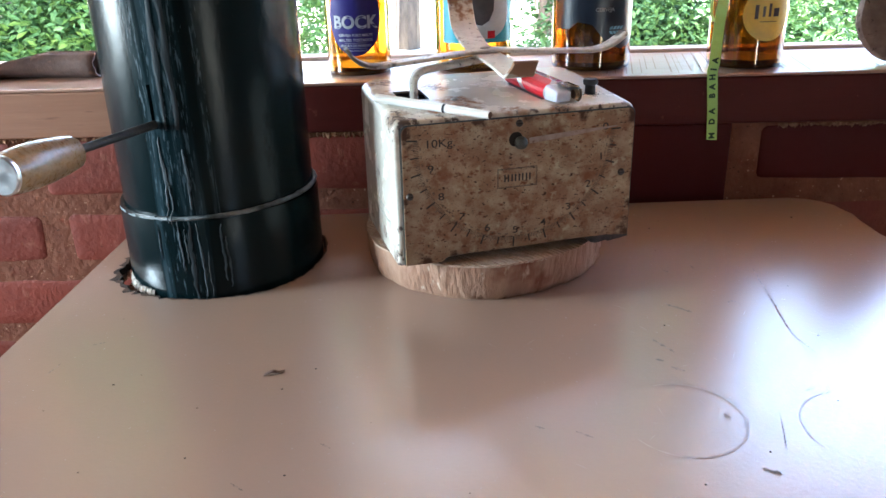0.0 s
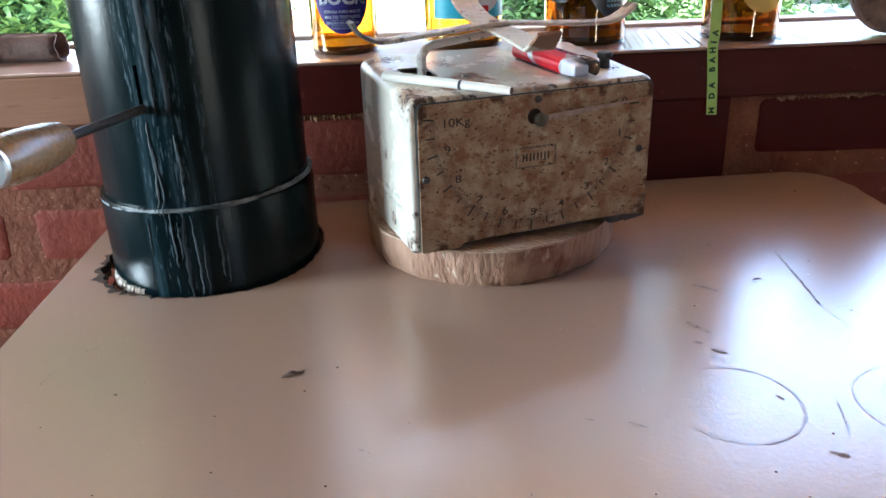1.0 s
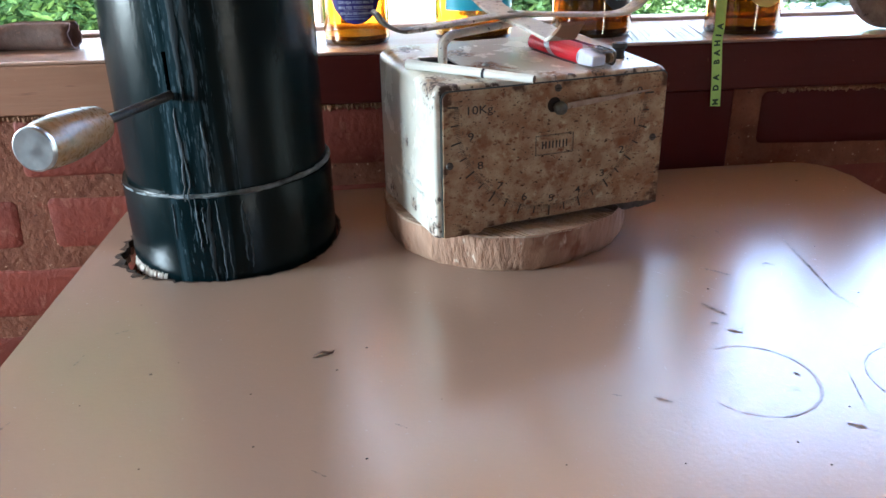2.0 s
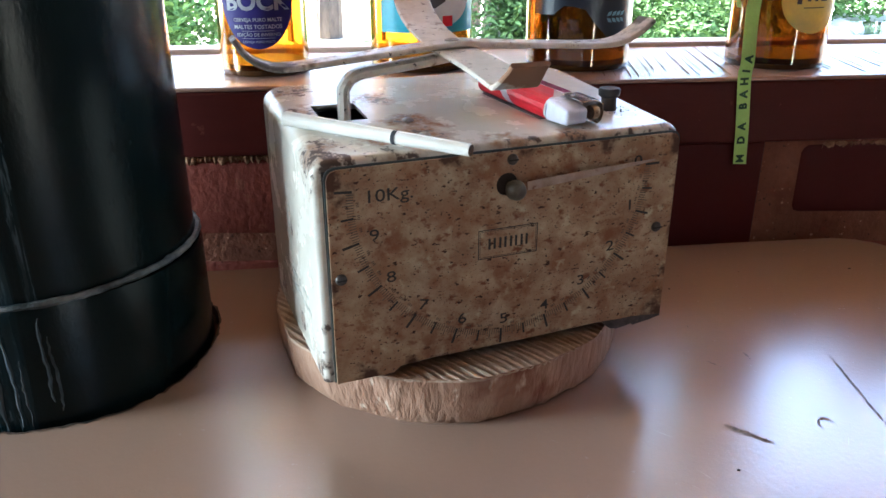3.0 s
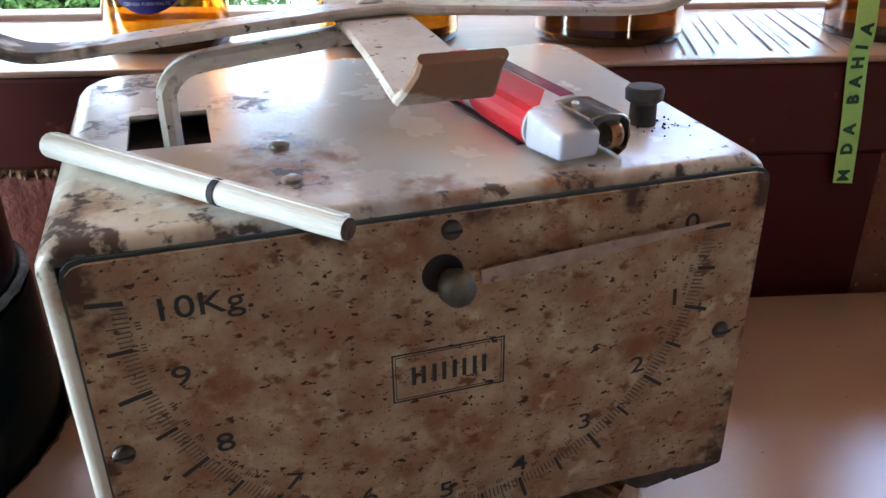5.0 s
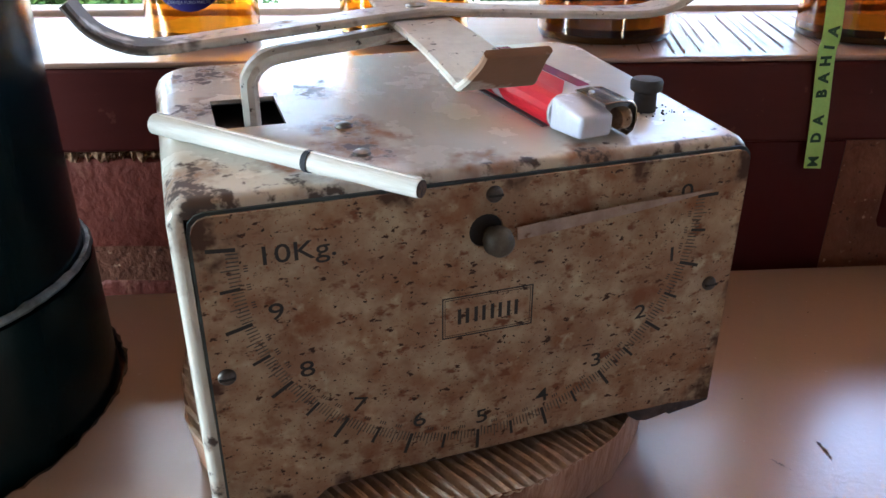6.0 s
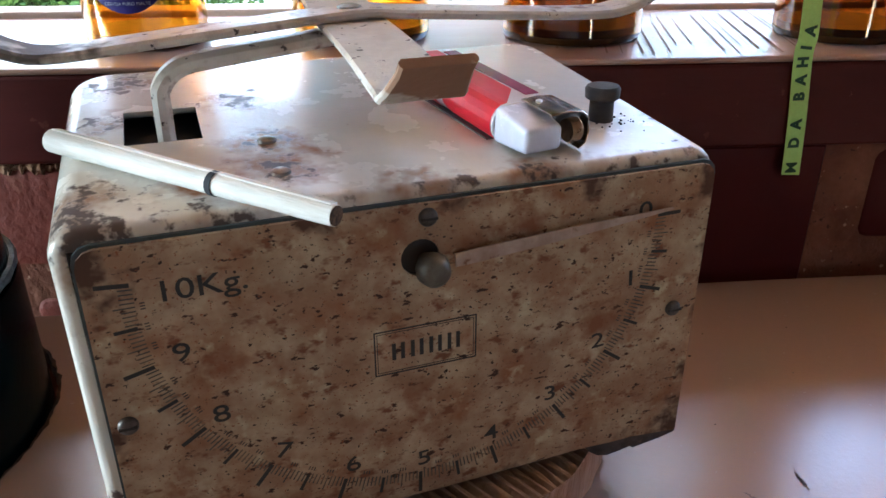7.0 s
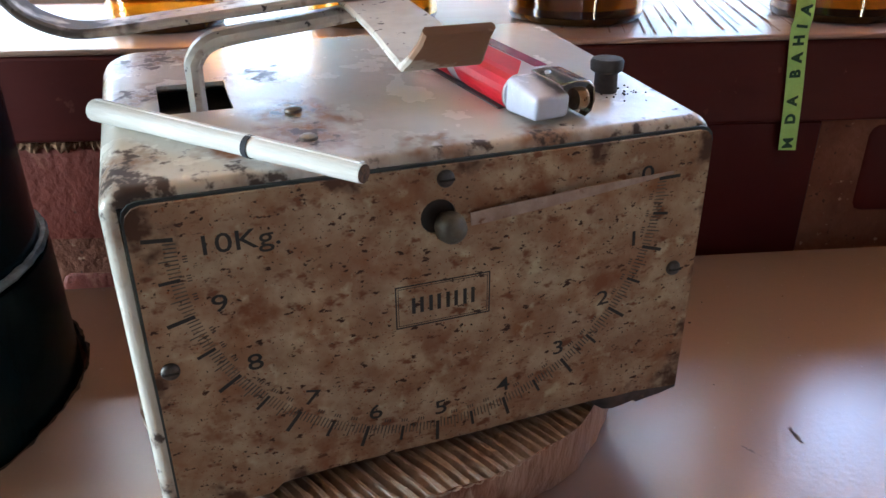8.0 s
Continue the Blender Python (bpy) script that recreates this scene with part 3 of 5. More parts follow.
def stovepipe():
    s = thing("stovepipe", pose(PIPE[0], PIPE[1], 0.885), "black painted steel stovepipe with pale drips, through the worktop", "stovepipe")
    h = 2.45 - 0.885
    lower = lathe([(0.082, 0), (0.0865, 0), (0.0865, 0.085), (0.0855, 0.0885), (0.082, 0.0885)], 96)
    part("lower_section", lower, PIPEPAINT, s, smooth=True)
    tube = lathe([(0.079, 0.08), (0.0825, 0.08), (0.0825, h), (0.079, h)], 96)
    ang = math.atan2(0.606 - PIPE[1], -0.204 - PIPE[0])
    ca, sa = math.cos(ang), math.sin(ang)
    slot = box(0.05, 0.1, -0.0016, 0.0016, 0.161, 0.195)
    slot.transform(Matrix.Rotation(ang, 4, "Z"))
    part("upper_section", cut(tube, slot), PIPEPAINT, s, smooth=True)
    # seam bead, a little out of level
    b = bmesh.new()
    rnd = random.Random(9)
    seg, rings = 120, []
    for i in range(seg):
        a = 2 * math.pi * i / seg
        rr, br = 0.0845, 0.0017 + 0.0007 * rnd.random()
        cz = 0.0885 + 0.004 * math.cos(a - radians(10)) + 0.0005 * rnd.random()
        rings.append([b.verts.new(((rr + br * math.cos(t)) * math.cos(a), (rr + br * math.cos(t)) * math.sin(a), cz + br * math.sin(t)))
                      for t in (2 * math.pi * k / 6 for k in range(6))])
    for i in range(seg):
        c = rings[(i + 1) % seg]
        for k in range(6):
            b.faces.new((rings[i][k], rings[i][(k + 1) % 6], c[(k + 1) % 6], c[k]))
    part("weld_seam", b, WELD, s, "grey uneven weld seam", smooth=True)
    # dried drips that run down the front
    runs = ((257, 0.155, 0.07, 0.0011), (259, 0.13, 0.05, 0.0006), (262, 0.088, 0.045, 0.0007), (269, 0.36, 0.2, 0.0024), (268, 0.086, 0.07, 0.0016), (273, 0.085, 0.065, 0.0008), (285, 0.083, 0.05, 0.0009),
            (287, 0.072, 0.045, 0.0006), (278, 0.37, 0.09, 0.0012), (249, 0.082, 0.03, 0.0006), (265, 0.08, 0.03, 0.0005), (276, 0.06, 0.04, 0.0006), (263, 0.33, 0.17, 0.0022), (270, 0.145, 0.05, 0.0012))
    for k, (turn, top, length, w) in enumerate(runs):
        b = bmesh.new()
        a = radians(turn)
        bot = max(0.012, top - length)
        rows = []
        m = 14
        for i in range(m + 1):
            z = top + (bot - top) * i / m
            rad = (0.0826 if z > 0.0885 else 0.0866) + 0.00025
            if 0.083 < z < 0.094:
                rad = 0.0874
            aa = a + radians(1.6) * noise.noise((z * 45, k * 3.1, 0)) + radians(0.3) * rnd.uniform(-1, 1)
            ww = w * (0.35 + 0.9 * math.sin(math.pi * min(1, i / m * 0.9 + 0.05))) * rnd.uniform(0.6, 1.3) / rad
            rows.append((b.verts.new((rad * math.cos(aa - ww), rad * math.sin(aa - ww), z)),
                         b.verts.new(((rad + 0.0004) * math.cos(aa), (rad + 0.0004) * math.sin(aa), z)),
                         b.verts.new((rad * math.cos(aa + ww), rad * math.sin(aa + ww), z))))
        for p, q in zip(rows, rows[1:]):
            b.faces.new((p[0], p[1], q[1], q[0]))
            b.faces.new((p[1], p[2], q[2], q[1]))
        part("drip", b, FILM if w > 0.0015 else DRIP, s, "broad faint dried run" if w > 0.0015 else "pale dried drip mark", smooth=True)
    # ash and filler round the foot
    b = bmesh.new()
    rows = []
    for i in range(70):
        a = radians(203 + 36 * i / 69)
        r0, k = 0.0862, 0.0008 + 0.003 * max(0, math.cos(a - radians(221))) ** 20 * rnd.uniform(0.5, 1.2) + 0.0008 * rnd.random()
        z = table_z(PIPE[0] + r0 * math.cos(a), PIPE[1] + r0 * math.sin(a)) - 0.885
        rows.append([b.verts.new((r * math.cos(a), r * math.sin(a), z + d)) for r, d in ((r0, 0.0006 + 0.003 * rnd.random()), (r0 + k * 0.5, 0.001), (r0 + k, -0.004))])
    for p, q in zip(rows, rows[1:]):
        for k in range(2):
            b.faces.new((p[k], p[k + 1], q[k + 1], q[k]))
    part("ash_filler", b, CAULK, s, "crumbling pale filler round the foot", smooth=True)
    # damper rod with its wooden grip
    base = Vector((0.079 * ca, 0.079 * sa, 0.164))
    g0 = Vector((-0.225 - PIPE[0], 0.521 - PIPE[1], 0.1665))
    way = (g0 - base).normalized()
    part("damper_rod", rod([base - way * 0.01, base + way * 0.02, g0 + way * 0.01], [0.0034, 0.0032, 0.003], 10), IRON, s, "black iron rod", smooth=True)
    prof = [(0, 0), (0.0085, 0), (0.0112, 0.002), (0.0128, 0.012), (0.0142, 0.028), (0.0145, 0.04), (0.0138, 0.052), (0.0122, 0.062), (0.0, 0.062)]
    q = way.to_track_quat("Z", "Y").to_matrix().to_4x4()
    grip = part("grip", lathe(prof, 40), GRIPWOOD, s, "varnished turned wood grip", smooth=True, m=Matrix.Translation(g0) @ q)
    part("end_cap", lathe([(0, 0.0605), (0.0125, 0.0605), (0.0125, 0.0628), (0.0115, 0.0636), (0.002, 0.0632), (0, 0.0634)], 40), ALU, grip, "brushed aluminium end cap", smooth=True)
    return s


stovepipe()


# ---- wood slice ----
def wood_slice():
    cx, cy, r, top = 0.055, 0.688, 0.1062, 0.9425
    lean_x, lean_y = -0.003, -0.012                # the cut was not square: the top lies a little off its foot
    s = thing("wood_slice", pose(cx, cy, table_z(cx, cy)), "thick round pale wood slice with rough sawn top, on worktop", "wood slice")
    hgt = top - table_z(cx, cy)
    rnd = random.Random(21)

    def wob(a):
        return r * (1 + 0.012 * math.sin(3 * a + 1) + 0.008 * math.sin(7 * a) + 0.004 * math.sin(17 * a + 2))
    seg = 140
    b = bmesh.new()
    rows = []
    for k, (f, z) in enumerate(((0.985, 0.0), (1.0, 0.004), (1.004, 0.4 * hgt), (1.0, 0.8 * hgt), (0.999, hgt - 0.001), (0.985, hgt - 0.005))):
        row = []
        for i in range(seg):
            a = 2 * math.pi * i / seg
            q = wob(a) * f + (0.0012 * noise.noise((math.cos(a) * 16, math.sin(a) * 16, z * 25)) + 0.0007 * rnd.random() if 0 < k < 4 else 0.0016 * noise.noise((a * 40, k, 4)))
            x, y = q * math.cos(a) * (1 - 0.02 * z / hgt) + lean_x * z / hgt, q * math.sin(a) * (1 - 0.02 * z / hgt) + lean_y * z / hgt
            zz = z + (table_z(cx + x, cy + y) - table_z(cx, cy)) * (1 - z / hgt)
            row.append(b.verts.new((x, y, zz)))
        rows.append(row)
    for p, q in zip(rows, rows[1:]):
        for i in range(seg):
            b.faces.new((p[i], p[(i + 1) % seg], q[(i + 1) % seg], q[i]))
    b.faces.new(rows[0][::-1])
    part("rim", b, RINDE, s, "pale split side with darker knots", smooth=True)
    # sawn top: ridges left by the saw
    b = bmesh.new()
    n, m = 460, 70
    tilt = radians(41)
    grid, deep = {}, {}
    for i in range(n + 1):
        for j in range(m + 1):
            x, y = -0.111 + 0.222 * i / n, -0.111 + 0.222 * j / m
            ca, sa = math.cos(tilt), math.sin(tilt)
            px, py = x * ca - y * sa, x * sa + y * ca
            a = math.atan2(py, px)
            far = math.hypot(px, py) / (wob(a) * 0.979)
            if far > 1.07:
                continue
            if far > 1:                       # the outermost ring lies on the rim
                px, py = px / far, py / far
            along = x / 0.0043 + 0.8 * noise.noise((x * 50, y * 10, 3))
            cell, part_way = math.floor(along), along % 1.0
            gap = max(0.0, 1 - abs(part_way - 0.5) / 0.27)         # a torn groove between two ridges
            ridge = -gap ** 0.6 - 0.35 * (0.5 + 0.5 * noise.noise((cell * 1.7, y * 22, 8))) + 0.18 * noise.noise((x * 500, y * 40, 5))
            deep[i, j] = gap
            lip = min(1.0, max(0.0, (1 - far) * 14))
            grid[i, j] = b.verts.new((px + lean_x, py + lean_y, hgt - 0.0012 * (1 - lip) + (0.3 + 0.7 * lip) * 0.0068 * ridge * (0.7 + 0.4 * noise.noise((x * 30, y * 30, 1)))))
    for i in range(n):
        for j in range(m):
            q = [grid.get(k) for k in ((i, j), (i + 1, j), (i + 1, j + 1), (i, j + 1))]
            if all(q):
                # faces low in a groove take the shade colour
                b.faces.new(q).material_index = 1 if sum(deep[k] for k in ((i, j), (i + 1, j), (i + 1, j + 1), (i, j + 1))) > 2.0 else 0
    part("sawn_top", b, (SAWN, GROOVESHADE), s, "deeply ridged saw-cut top, the grooves' shade put into their colour")
    return s


wood_slice()


# ---- the kitchen scale ----
def kitchen_scale():
    s = thing("kitchen_scale", pose(-0.010, 0.571, 0.943, 0, 0, 16.4), "old cream enamel spring scale with rusty dial, on a wood slice", "kitchen scale")
    W, D, H, SL = 0.189, 0.137, 0.1125, 0.075

    def top_z(v):
        return H + SL * v
    # body: rounded in plan at the back, soft top edges, open below
    b = box(-0.0055, W + 0.001, 0.0015, D, 0, H)
    for v in b.verts:
        if v.co.z > 0.05:
            v.co.z = top_z(v.co.y)
    back = [e for e in b.edges if all(abs(v.co.y - D) < 1e-4 for v in e.verts) and abs(e.verts[0].co.x - e.verts[1].co.x) < 1e-4]
    bmesh.ops.bevel(b, geom=back, offset=0.016, segments=6, profile=0.5, affect="EDGES")
    tops = [e for e in b.edges if all(v.co.z > 0.08 for v in e.verts) and not all(v.co.y < 0.01 for v in e.verts) and len(e.link_faces) == 2
            and any(f.normal.z < 0.5 for f in e.link_faces)]
    bmesh.ops.bevel(b, geom=tops, offset=0.0075, segments=5, profile=0.5, affect="EDGES")
    fr = [e for e in b.edges if all(v.co.y < 0.0016 for v in e.verts) and not all(v.co.z < 0.001 for v in e.verts)]
    bmesh.ops.bevel(b, geom=fr, offset=0.0034, segments=3, profile=0.5, affect="EDGES")
    inner = box(-0.0018, W - 0.0028, 0.004, D - 0.0085, -0.02, H - 0.002)
    for v in inner.verts:
        if v.co.z > 0.05:
            v.co.z = top_z(v.co.y) - 0.0015
    shell = cut(b, inner)
    bm = bmesh.new()
    bm.from_mesh(shell)
    shell = cut(bm, box(-0.0008, W - 0.0022, -0.02, 0.0102, -0.03, H - 0.005))
    bm = bmesh.new()
    bm.from_mesh(shell)
    shell = cut(bm, box(0.0137, 0.037, 0.055, 0.085, H - 0.02, H + 0.05))
    body = part("body", shell, ENAMEL, s, "cream enamel housing with chipped, rusty edges", smooth=True)
    # added box: makes the slot look dark inside the cream shell
    part("inner_box", box(0.004, 0.06, 0.035, 0.11, 0.03, H - 0.0022, 0.001), DARK, s, "near-black box that gives the slot its shade")
    # dial plate
    base = [(0.0, 0.0), (0.029, 0.0), (0.033, 0.0032), (0.05, 0.0042), (0.1, 0.0042), (0.1485, 0.0052), (0.153, 0.005), (0.16, 0.0046), (0.169, 0.0047), (0.178, 0.0038), (0.1885, 0.0028)]
    plate = base + [(0.1885, 0.1035)] + [(0.1835 + 0.005 * math.cos(t), 0.1035 + 0.005 * math.sin(t)) for t in (radians(30), radians(60), radians(90))]
    plate += [(0.0055 - 0.005 * math.sin(t), 0.1035 + 0.005 * math.cos(t)) for t in (0, radians(30), radians(60), radians(90))]
    hole = [(0.0893 + 0.0058 * math.cos(2 * math.pi * i / 20), 0.092 + 0.0058 * math.sin(2 * math.pi * i / 20)) for i in range(20)][::-1]
    up = Matrix.Rotation(radians(90), 4, "X")
    dial = part("dial_plate", outline(plate, 0.0011, [hole]), DIAL, s, "mottled rust-stained dial plate", m=Matrix.Translation((0, -0.0012, 0)) @ up)
    rim = [(x + (0.0011 if x > 0.1 else -0.0008), y + (0.0009 if y > 0.06 else -0.0022 - 0.0012 * math.sin(x * 900) if x > 0.153 else 0.0002)) for x, y in plate]
    part("plate_edge", outline(rim, 0.001), RIM, s, "bluish dark edge of the dial", m=Matrix.Translation((0, 0.0002, 0)) @ up)
    # the torn lip under the plate's corner
    lip = [(0.1495, 0.0058), (0.1525, 0.002), (0.1563, -0.0008), (0.1605, -0.0018), (0.1655, -0.0012), (0.1698, -0.0003), (0.1712, -0.0015), (0.1765, -0.0008), (0.182, -0.0002), (0.1885, 0.0012), (0.1885, 0.0085), (0.17, 0.0068)]
    part("torn_lip", outline(lip, 0.0007), LIPM, s, "blackened torn lip of bare metal", m=Matrix.Translation((0, -0.0005, 0)) @ up)
    part("shaft_hole", lathe([(0, 0), (0.0056, 0)], 20), DARK, dial, m=Matrix.Translation((0.0893, 0.092, -0.0009)))
    cx, cz = 0.0903, 0.092

    def on(u, w, d=0.00025):
        return Matrix.Translation((u, w, d))
    def mark_angle(kg):
        return radians(268.4 - (kg - 5) * 18.5)

    for k in range(0, 21):
        r1, w = (0.0868, 0.0012) if k % 2 == 0 else (0.0845, 0.001)
        part("scale_mark", box(0.0785, r1, -w / 2, w / 2, 0, 0.00014), INK, dial, m=on(cx, cz, 0.0) @ Matrix.Rotation(mark_angle(k / 2), 4, "Z"))
    # fine lines, and small figures too faint to read
    b, small = bmesh.new(), bmesh.new()

    def stroke(into, r0, r1, w, kg):
        ca, sa = math.cos(mark_angle(kg)), math.sin(mark_angle(kg))
        q = [into.verts.new((cx + r * ca - d * sa, cz + r * sa + d * ca, 0.00012)) for r, d in ((r0, -w), (r1, -w), (r1, w), (r0, w))]
        into.faces.new(q)
    for k in range(201):
        if k % 10:
            stroke(b, 0.0778, 0.0832 if k % 5 == 0 else 0.0814, 0.0002, k / 20.0)
        if k % 5 == 0 and k % 20:
            for d in (-0.035, 0.0, 0.035):
                stroke(small, 0.0754, 0.0767, 0.0002, k / 20.0 + d)
    tagged(part("graduation", b, GRAD, dial, "fine graduation lines"), kind="stuff")
    tagged(part("fine_print", small, FAINT, dial, "tiny worn figures"), kind="stuff")
    for k in range(0, 10):
        ang = radians(268.8 - (k - 5) * 18.8)
        rn = 0.0730 if k < 9 else 0.0712
        lean = 4 if k != 7 else -12
        part("numeral", letters(str(k), 0.0081, 0.00006, bold=0.00002), INK, dial, m=on(cx + 0.0006 + rn * math.cos(ang), cz + rn * math.sin(ang)) @ pose(0, 0, 0, 0, 0, lean) @ Matrix.Diagonal((1.32, 1, 1, 1)))
    part("numeral", letters("10Kg.", 0.0086, 0.00006, bold=0.00003), INK, dial, m=on(0.0293, 0.0942) @ Matrix.Diagonal((1.22, 1, 1, 1)))
    # maker's panel: a double outline round plain bars
    def frame_lines(x0, x1, y0, y1, w):
        b = bmesh.new()
        for q in ((x0, x1, y0, y0 + w), (x0, x1, y1 - w, y1), (x0, x0 + w, y0, y1), (x1 - w, x1, y0, y1)):
            box(q[0], q[1], q[2], q[3], 0, 0.00012, bm=b)
        return b
    part("panel_frame", frame_lines(0.0744, 0.1071, 0.0543, 0.0698, 0.00045), INK, dial)
    part("panel_frame", frame_lines(0.0753, 0.1062, 0.0552, 0.0689, 0.0002), INK, dial)
    for k in range(4):
        for dx in (-0.0014, 0.0014):
            x = 0.0819 + 0.0059 * k + dx
            part("maker_bar", box(x - 0.0006, x + 0.0006, 0.0592, 0.0649, 0, 0.00012), INK, dial)
    # screws
    for u, w in ((0.0048, 0.0557), (0.1793, 0.0573), (0.0917, 0.1043)):
        sc = part("screw", lathe([(0, 0), (0.0028, 0), (0.0028, 0.0006), (0.0023, 0.0014), (0.0012, 0.0019), (0, 0.002)], 20), SCREWM, s, "slotted steel screw", smooth=True,
                  m=Matrix.Translation((u, -0.0012, w)) @ up)
        part("slot", box(-0.0024, 0.0024, -0.00035, 0.00035, 0.0009, 0.00206), DARK, sc)
    # knob and pointer
    part("knob", lathe([(0, -0.002), (0.0025, -0.002), (0.0025, 0.003), (0.0046, 0.0035), (0.0051, 0.0055), (0.0044, 0.0085), (0.0028, 0.0102), (0, 0.011)], 28), KNOBM, s, "domed grey metal knob", smooth=True,
         m=Matrix.Translation((0.0912, -0.0012, 0.0905)) @ up)
    ptr = [(0.004, -0.0022), (0.012, -0.0023), (0.045, -0.0017), (0.0772, -0.0004), (0.0776, 0.0), (0.0772, 0.0004), (0.045, 0.0017), (0.012, 0.0022), (0.004, 0.0021)]
    part("pointer", outline(ptr, 0.0005), POINTER, s, "long tapering pale metal pointer",
         m=Matrix.Translation((0.0950, -0.0042, 0.0905)) @ up @ pose(0, 0, 0, 0, 0, 4.2))
    # post and the cross that carried the pan
    post = curve_pts([(0.0265, 0.063, H - 0.03), (0.0265, 0.063, H + 0.012), (0.0275, 0.0635, H + 0.0195), (0.033, 0.0645, H + 0.0245), (0.043, 0.066, H + 0.0262), (0.07, 0.069, H + 0.0285), (0.098, 0.072, H + 0.0315)], 5)
    part("post", sweep(post, 0.0086, 0.0056, (0, 1, 0), True), (ARMENAMEL, WORN), s, "bent flat bar in worn cream enamel", smooth=True)
    z0 = 0.1495
    arm = curve_pts([(-0.0255, 0.0655, 0.1585), (-0.0195, 0.065, 0.1500), (-0.010, 0.0645, 0.1448), (0.001, 0.065, 0.1435), (0.03, 0.067, 0.1455), (0.0898, 0.0715, z0),
                     (0.108, 0.0725, 0.1485), (0.15, 0.0745, 0.1455), (0.182, 0.0755, 0.1437), (0.197, 0.0755, 0.1450), (0.209, 0.0755, 0.1505), (0.2165, 0.0755, 0.1565)], 5)
    part("long_arm", sweep(arm, 0.0172, 0.003, (0.05, 1, 0), True), (ARMENAMEL, WORN), s, "long cream arm with upturned grey ends", smooth=True)
    cross = curve_pts([(0.101, 0.178, 0.186), (0.0995, 0.168, 0.172), (0.0965, 0.15, 0.1605), (0.093, 0.12, 0.1525), (0.0905, 0.092, 0.1485), (0.0898, 0.0715, 0.1467), (0.0892, 0.03, 0.1442),
                       (0.0885, 0.0, 0.1408), (0.088, -0.0075, 0.1405), (0.0875, -0.0125, 0.1428), (0.087, -0.0195, 0.1478), (0.0865, -0.026, 0.153)], 5)
    part("cross_arm", sweep(cross, [0.0235] * 45 + [0.0225, 0.022, 0.0215, 0.021, 0.0205, 0.02, 0.0195, 0.019, 0.019, 0.019, 0.019], 0.0024, (1, 0, 0), True), (ARMENAMEL, WORN), s, "short cream arm with upturned brown tip", smooth=True)
    part("rivet", lathe([(0, 0), (0.0042, 0), (0.004, 0.0008), (0.0025, 0.0014), (0, 0.0016)], 20), STEEL, s, "steel rivet", smooth=True, m=pose(0.0898, 0.0715, z0 + 0.0012))
    # stop button and top screws
    part("stop_button", lathe([(0, 0), (0.0043, 0), (0.0041, 0.007), (0.0058, 0.0082), (0.006, 0.0112), (0.0053, 0.0122), (0, 0.0124)], 28), RUBBER, s, "black rubber stop", smooth=True, m=pose(0.1665, 0.034, top_z(0.034) - 0.0005))
    for v in (0.047, 0.022):
        part("top_screw", lathe([(0, 0), (0.0031, 0), (0.0028, 0.001), (0.0014, 0.0017), (0, 0.0018)], 18), STEEL, s, "rusty screw head", smooth=True, m=pose(0.0555, v, top_z(v) - 0.0003))
    rnd = random.Random(8)
    b = bmesh.new()
    for k in range(45):
        u, v, size = 0.1685 + rnd.gauss(0, 0.006), 0.031 + rnd.gauss(0, 0.006), rnd.uniform(0.0002, 0.0005)
        if math.hypot(u - 0.1665, v - 0.034) > 0.005 and v > 0.004 and u < 0.18:
            bmesh.ops.create_icosphere(b, subdivisions=1, radius=size, matrix=Matrix.Translation((u, v, top_z(v) + size * 0.4)))
    tagged(part("soot_grain", b, RUBBER, body, "black soot grains round the stop"), kind="stuff")
    # worn marking on the side: two faint lines of short strokes
    rnd = random.Random(4)
    for row, (y0, y1, w0) in enumerate(((0.03, 0.085, 0.0325), (0.025, 0.1, 0.0255))):
        y = y0
        while y < y1:
            L = rnd.uniform(0.0012, 0.004)
            if rnd.random() < 0.78:
                part("side_marking", box(-0.0057, -0.0054, y, y + L, w0, w0 + 0.0036 * rnd.uniform(0.6, 1)), SIDEINK, body)
            y += L + rnd.uniform(0.0006, 0.002)
    return s


kitchen_scale()
SCALE = pose(-0.010, 0.571, 0.943, 0, 0, 16.4)


# ---- things on the scale ----
def cigarette():
    a, c = SCALE @ Vector((0.0623, -0.0183, 0.1160)), SCALE @ Vector((-0.0052, 0.0560, 0.1203))
    q = (c - a).to_track_quat("X", "Z").to_matrix().to_4x4()
    L = (c - a).length
    s = thing("straw_cigarette", Matrix.Translation(a) @ q, "hand-rolled straw cigarette tied with dark thread, on the scale", "cigarette")
    pts = [(L * i / 10, 0, 0) for i in range(11)]
    part("wrapper", rod(pts, [0.0028 + 0.0008 * i / 10 + 0.0001 * math.sin(i * 2.3) for i in range(11)], 14), HUSK, s, "pale corn-husk wrapper", smooth=True)
    part("overlap", sweep([(0.001 + (L - 0.002) * i / 8, -0.001, 0.0026 + 0.0007 * i / 8) for i in range(9)], 0.0028, 0.0005, (0, 1, 0.25)), HUSK, s)
    k = L * 0.37
    part("thread_band", rod([(k, 0, 0), (k + 0.0019, 0, 0)], 0.0034, 16), BANDM, s, "dark thread band", smooth=True)
    part("tobacco_end", rod([(-0.0004, 0, 0), (0.001, 0, 0)], 0.0026, 12), TOBACCO, s, "brown tobacco end")


cigarette()


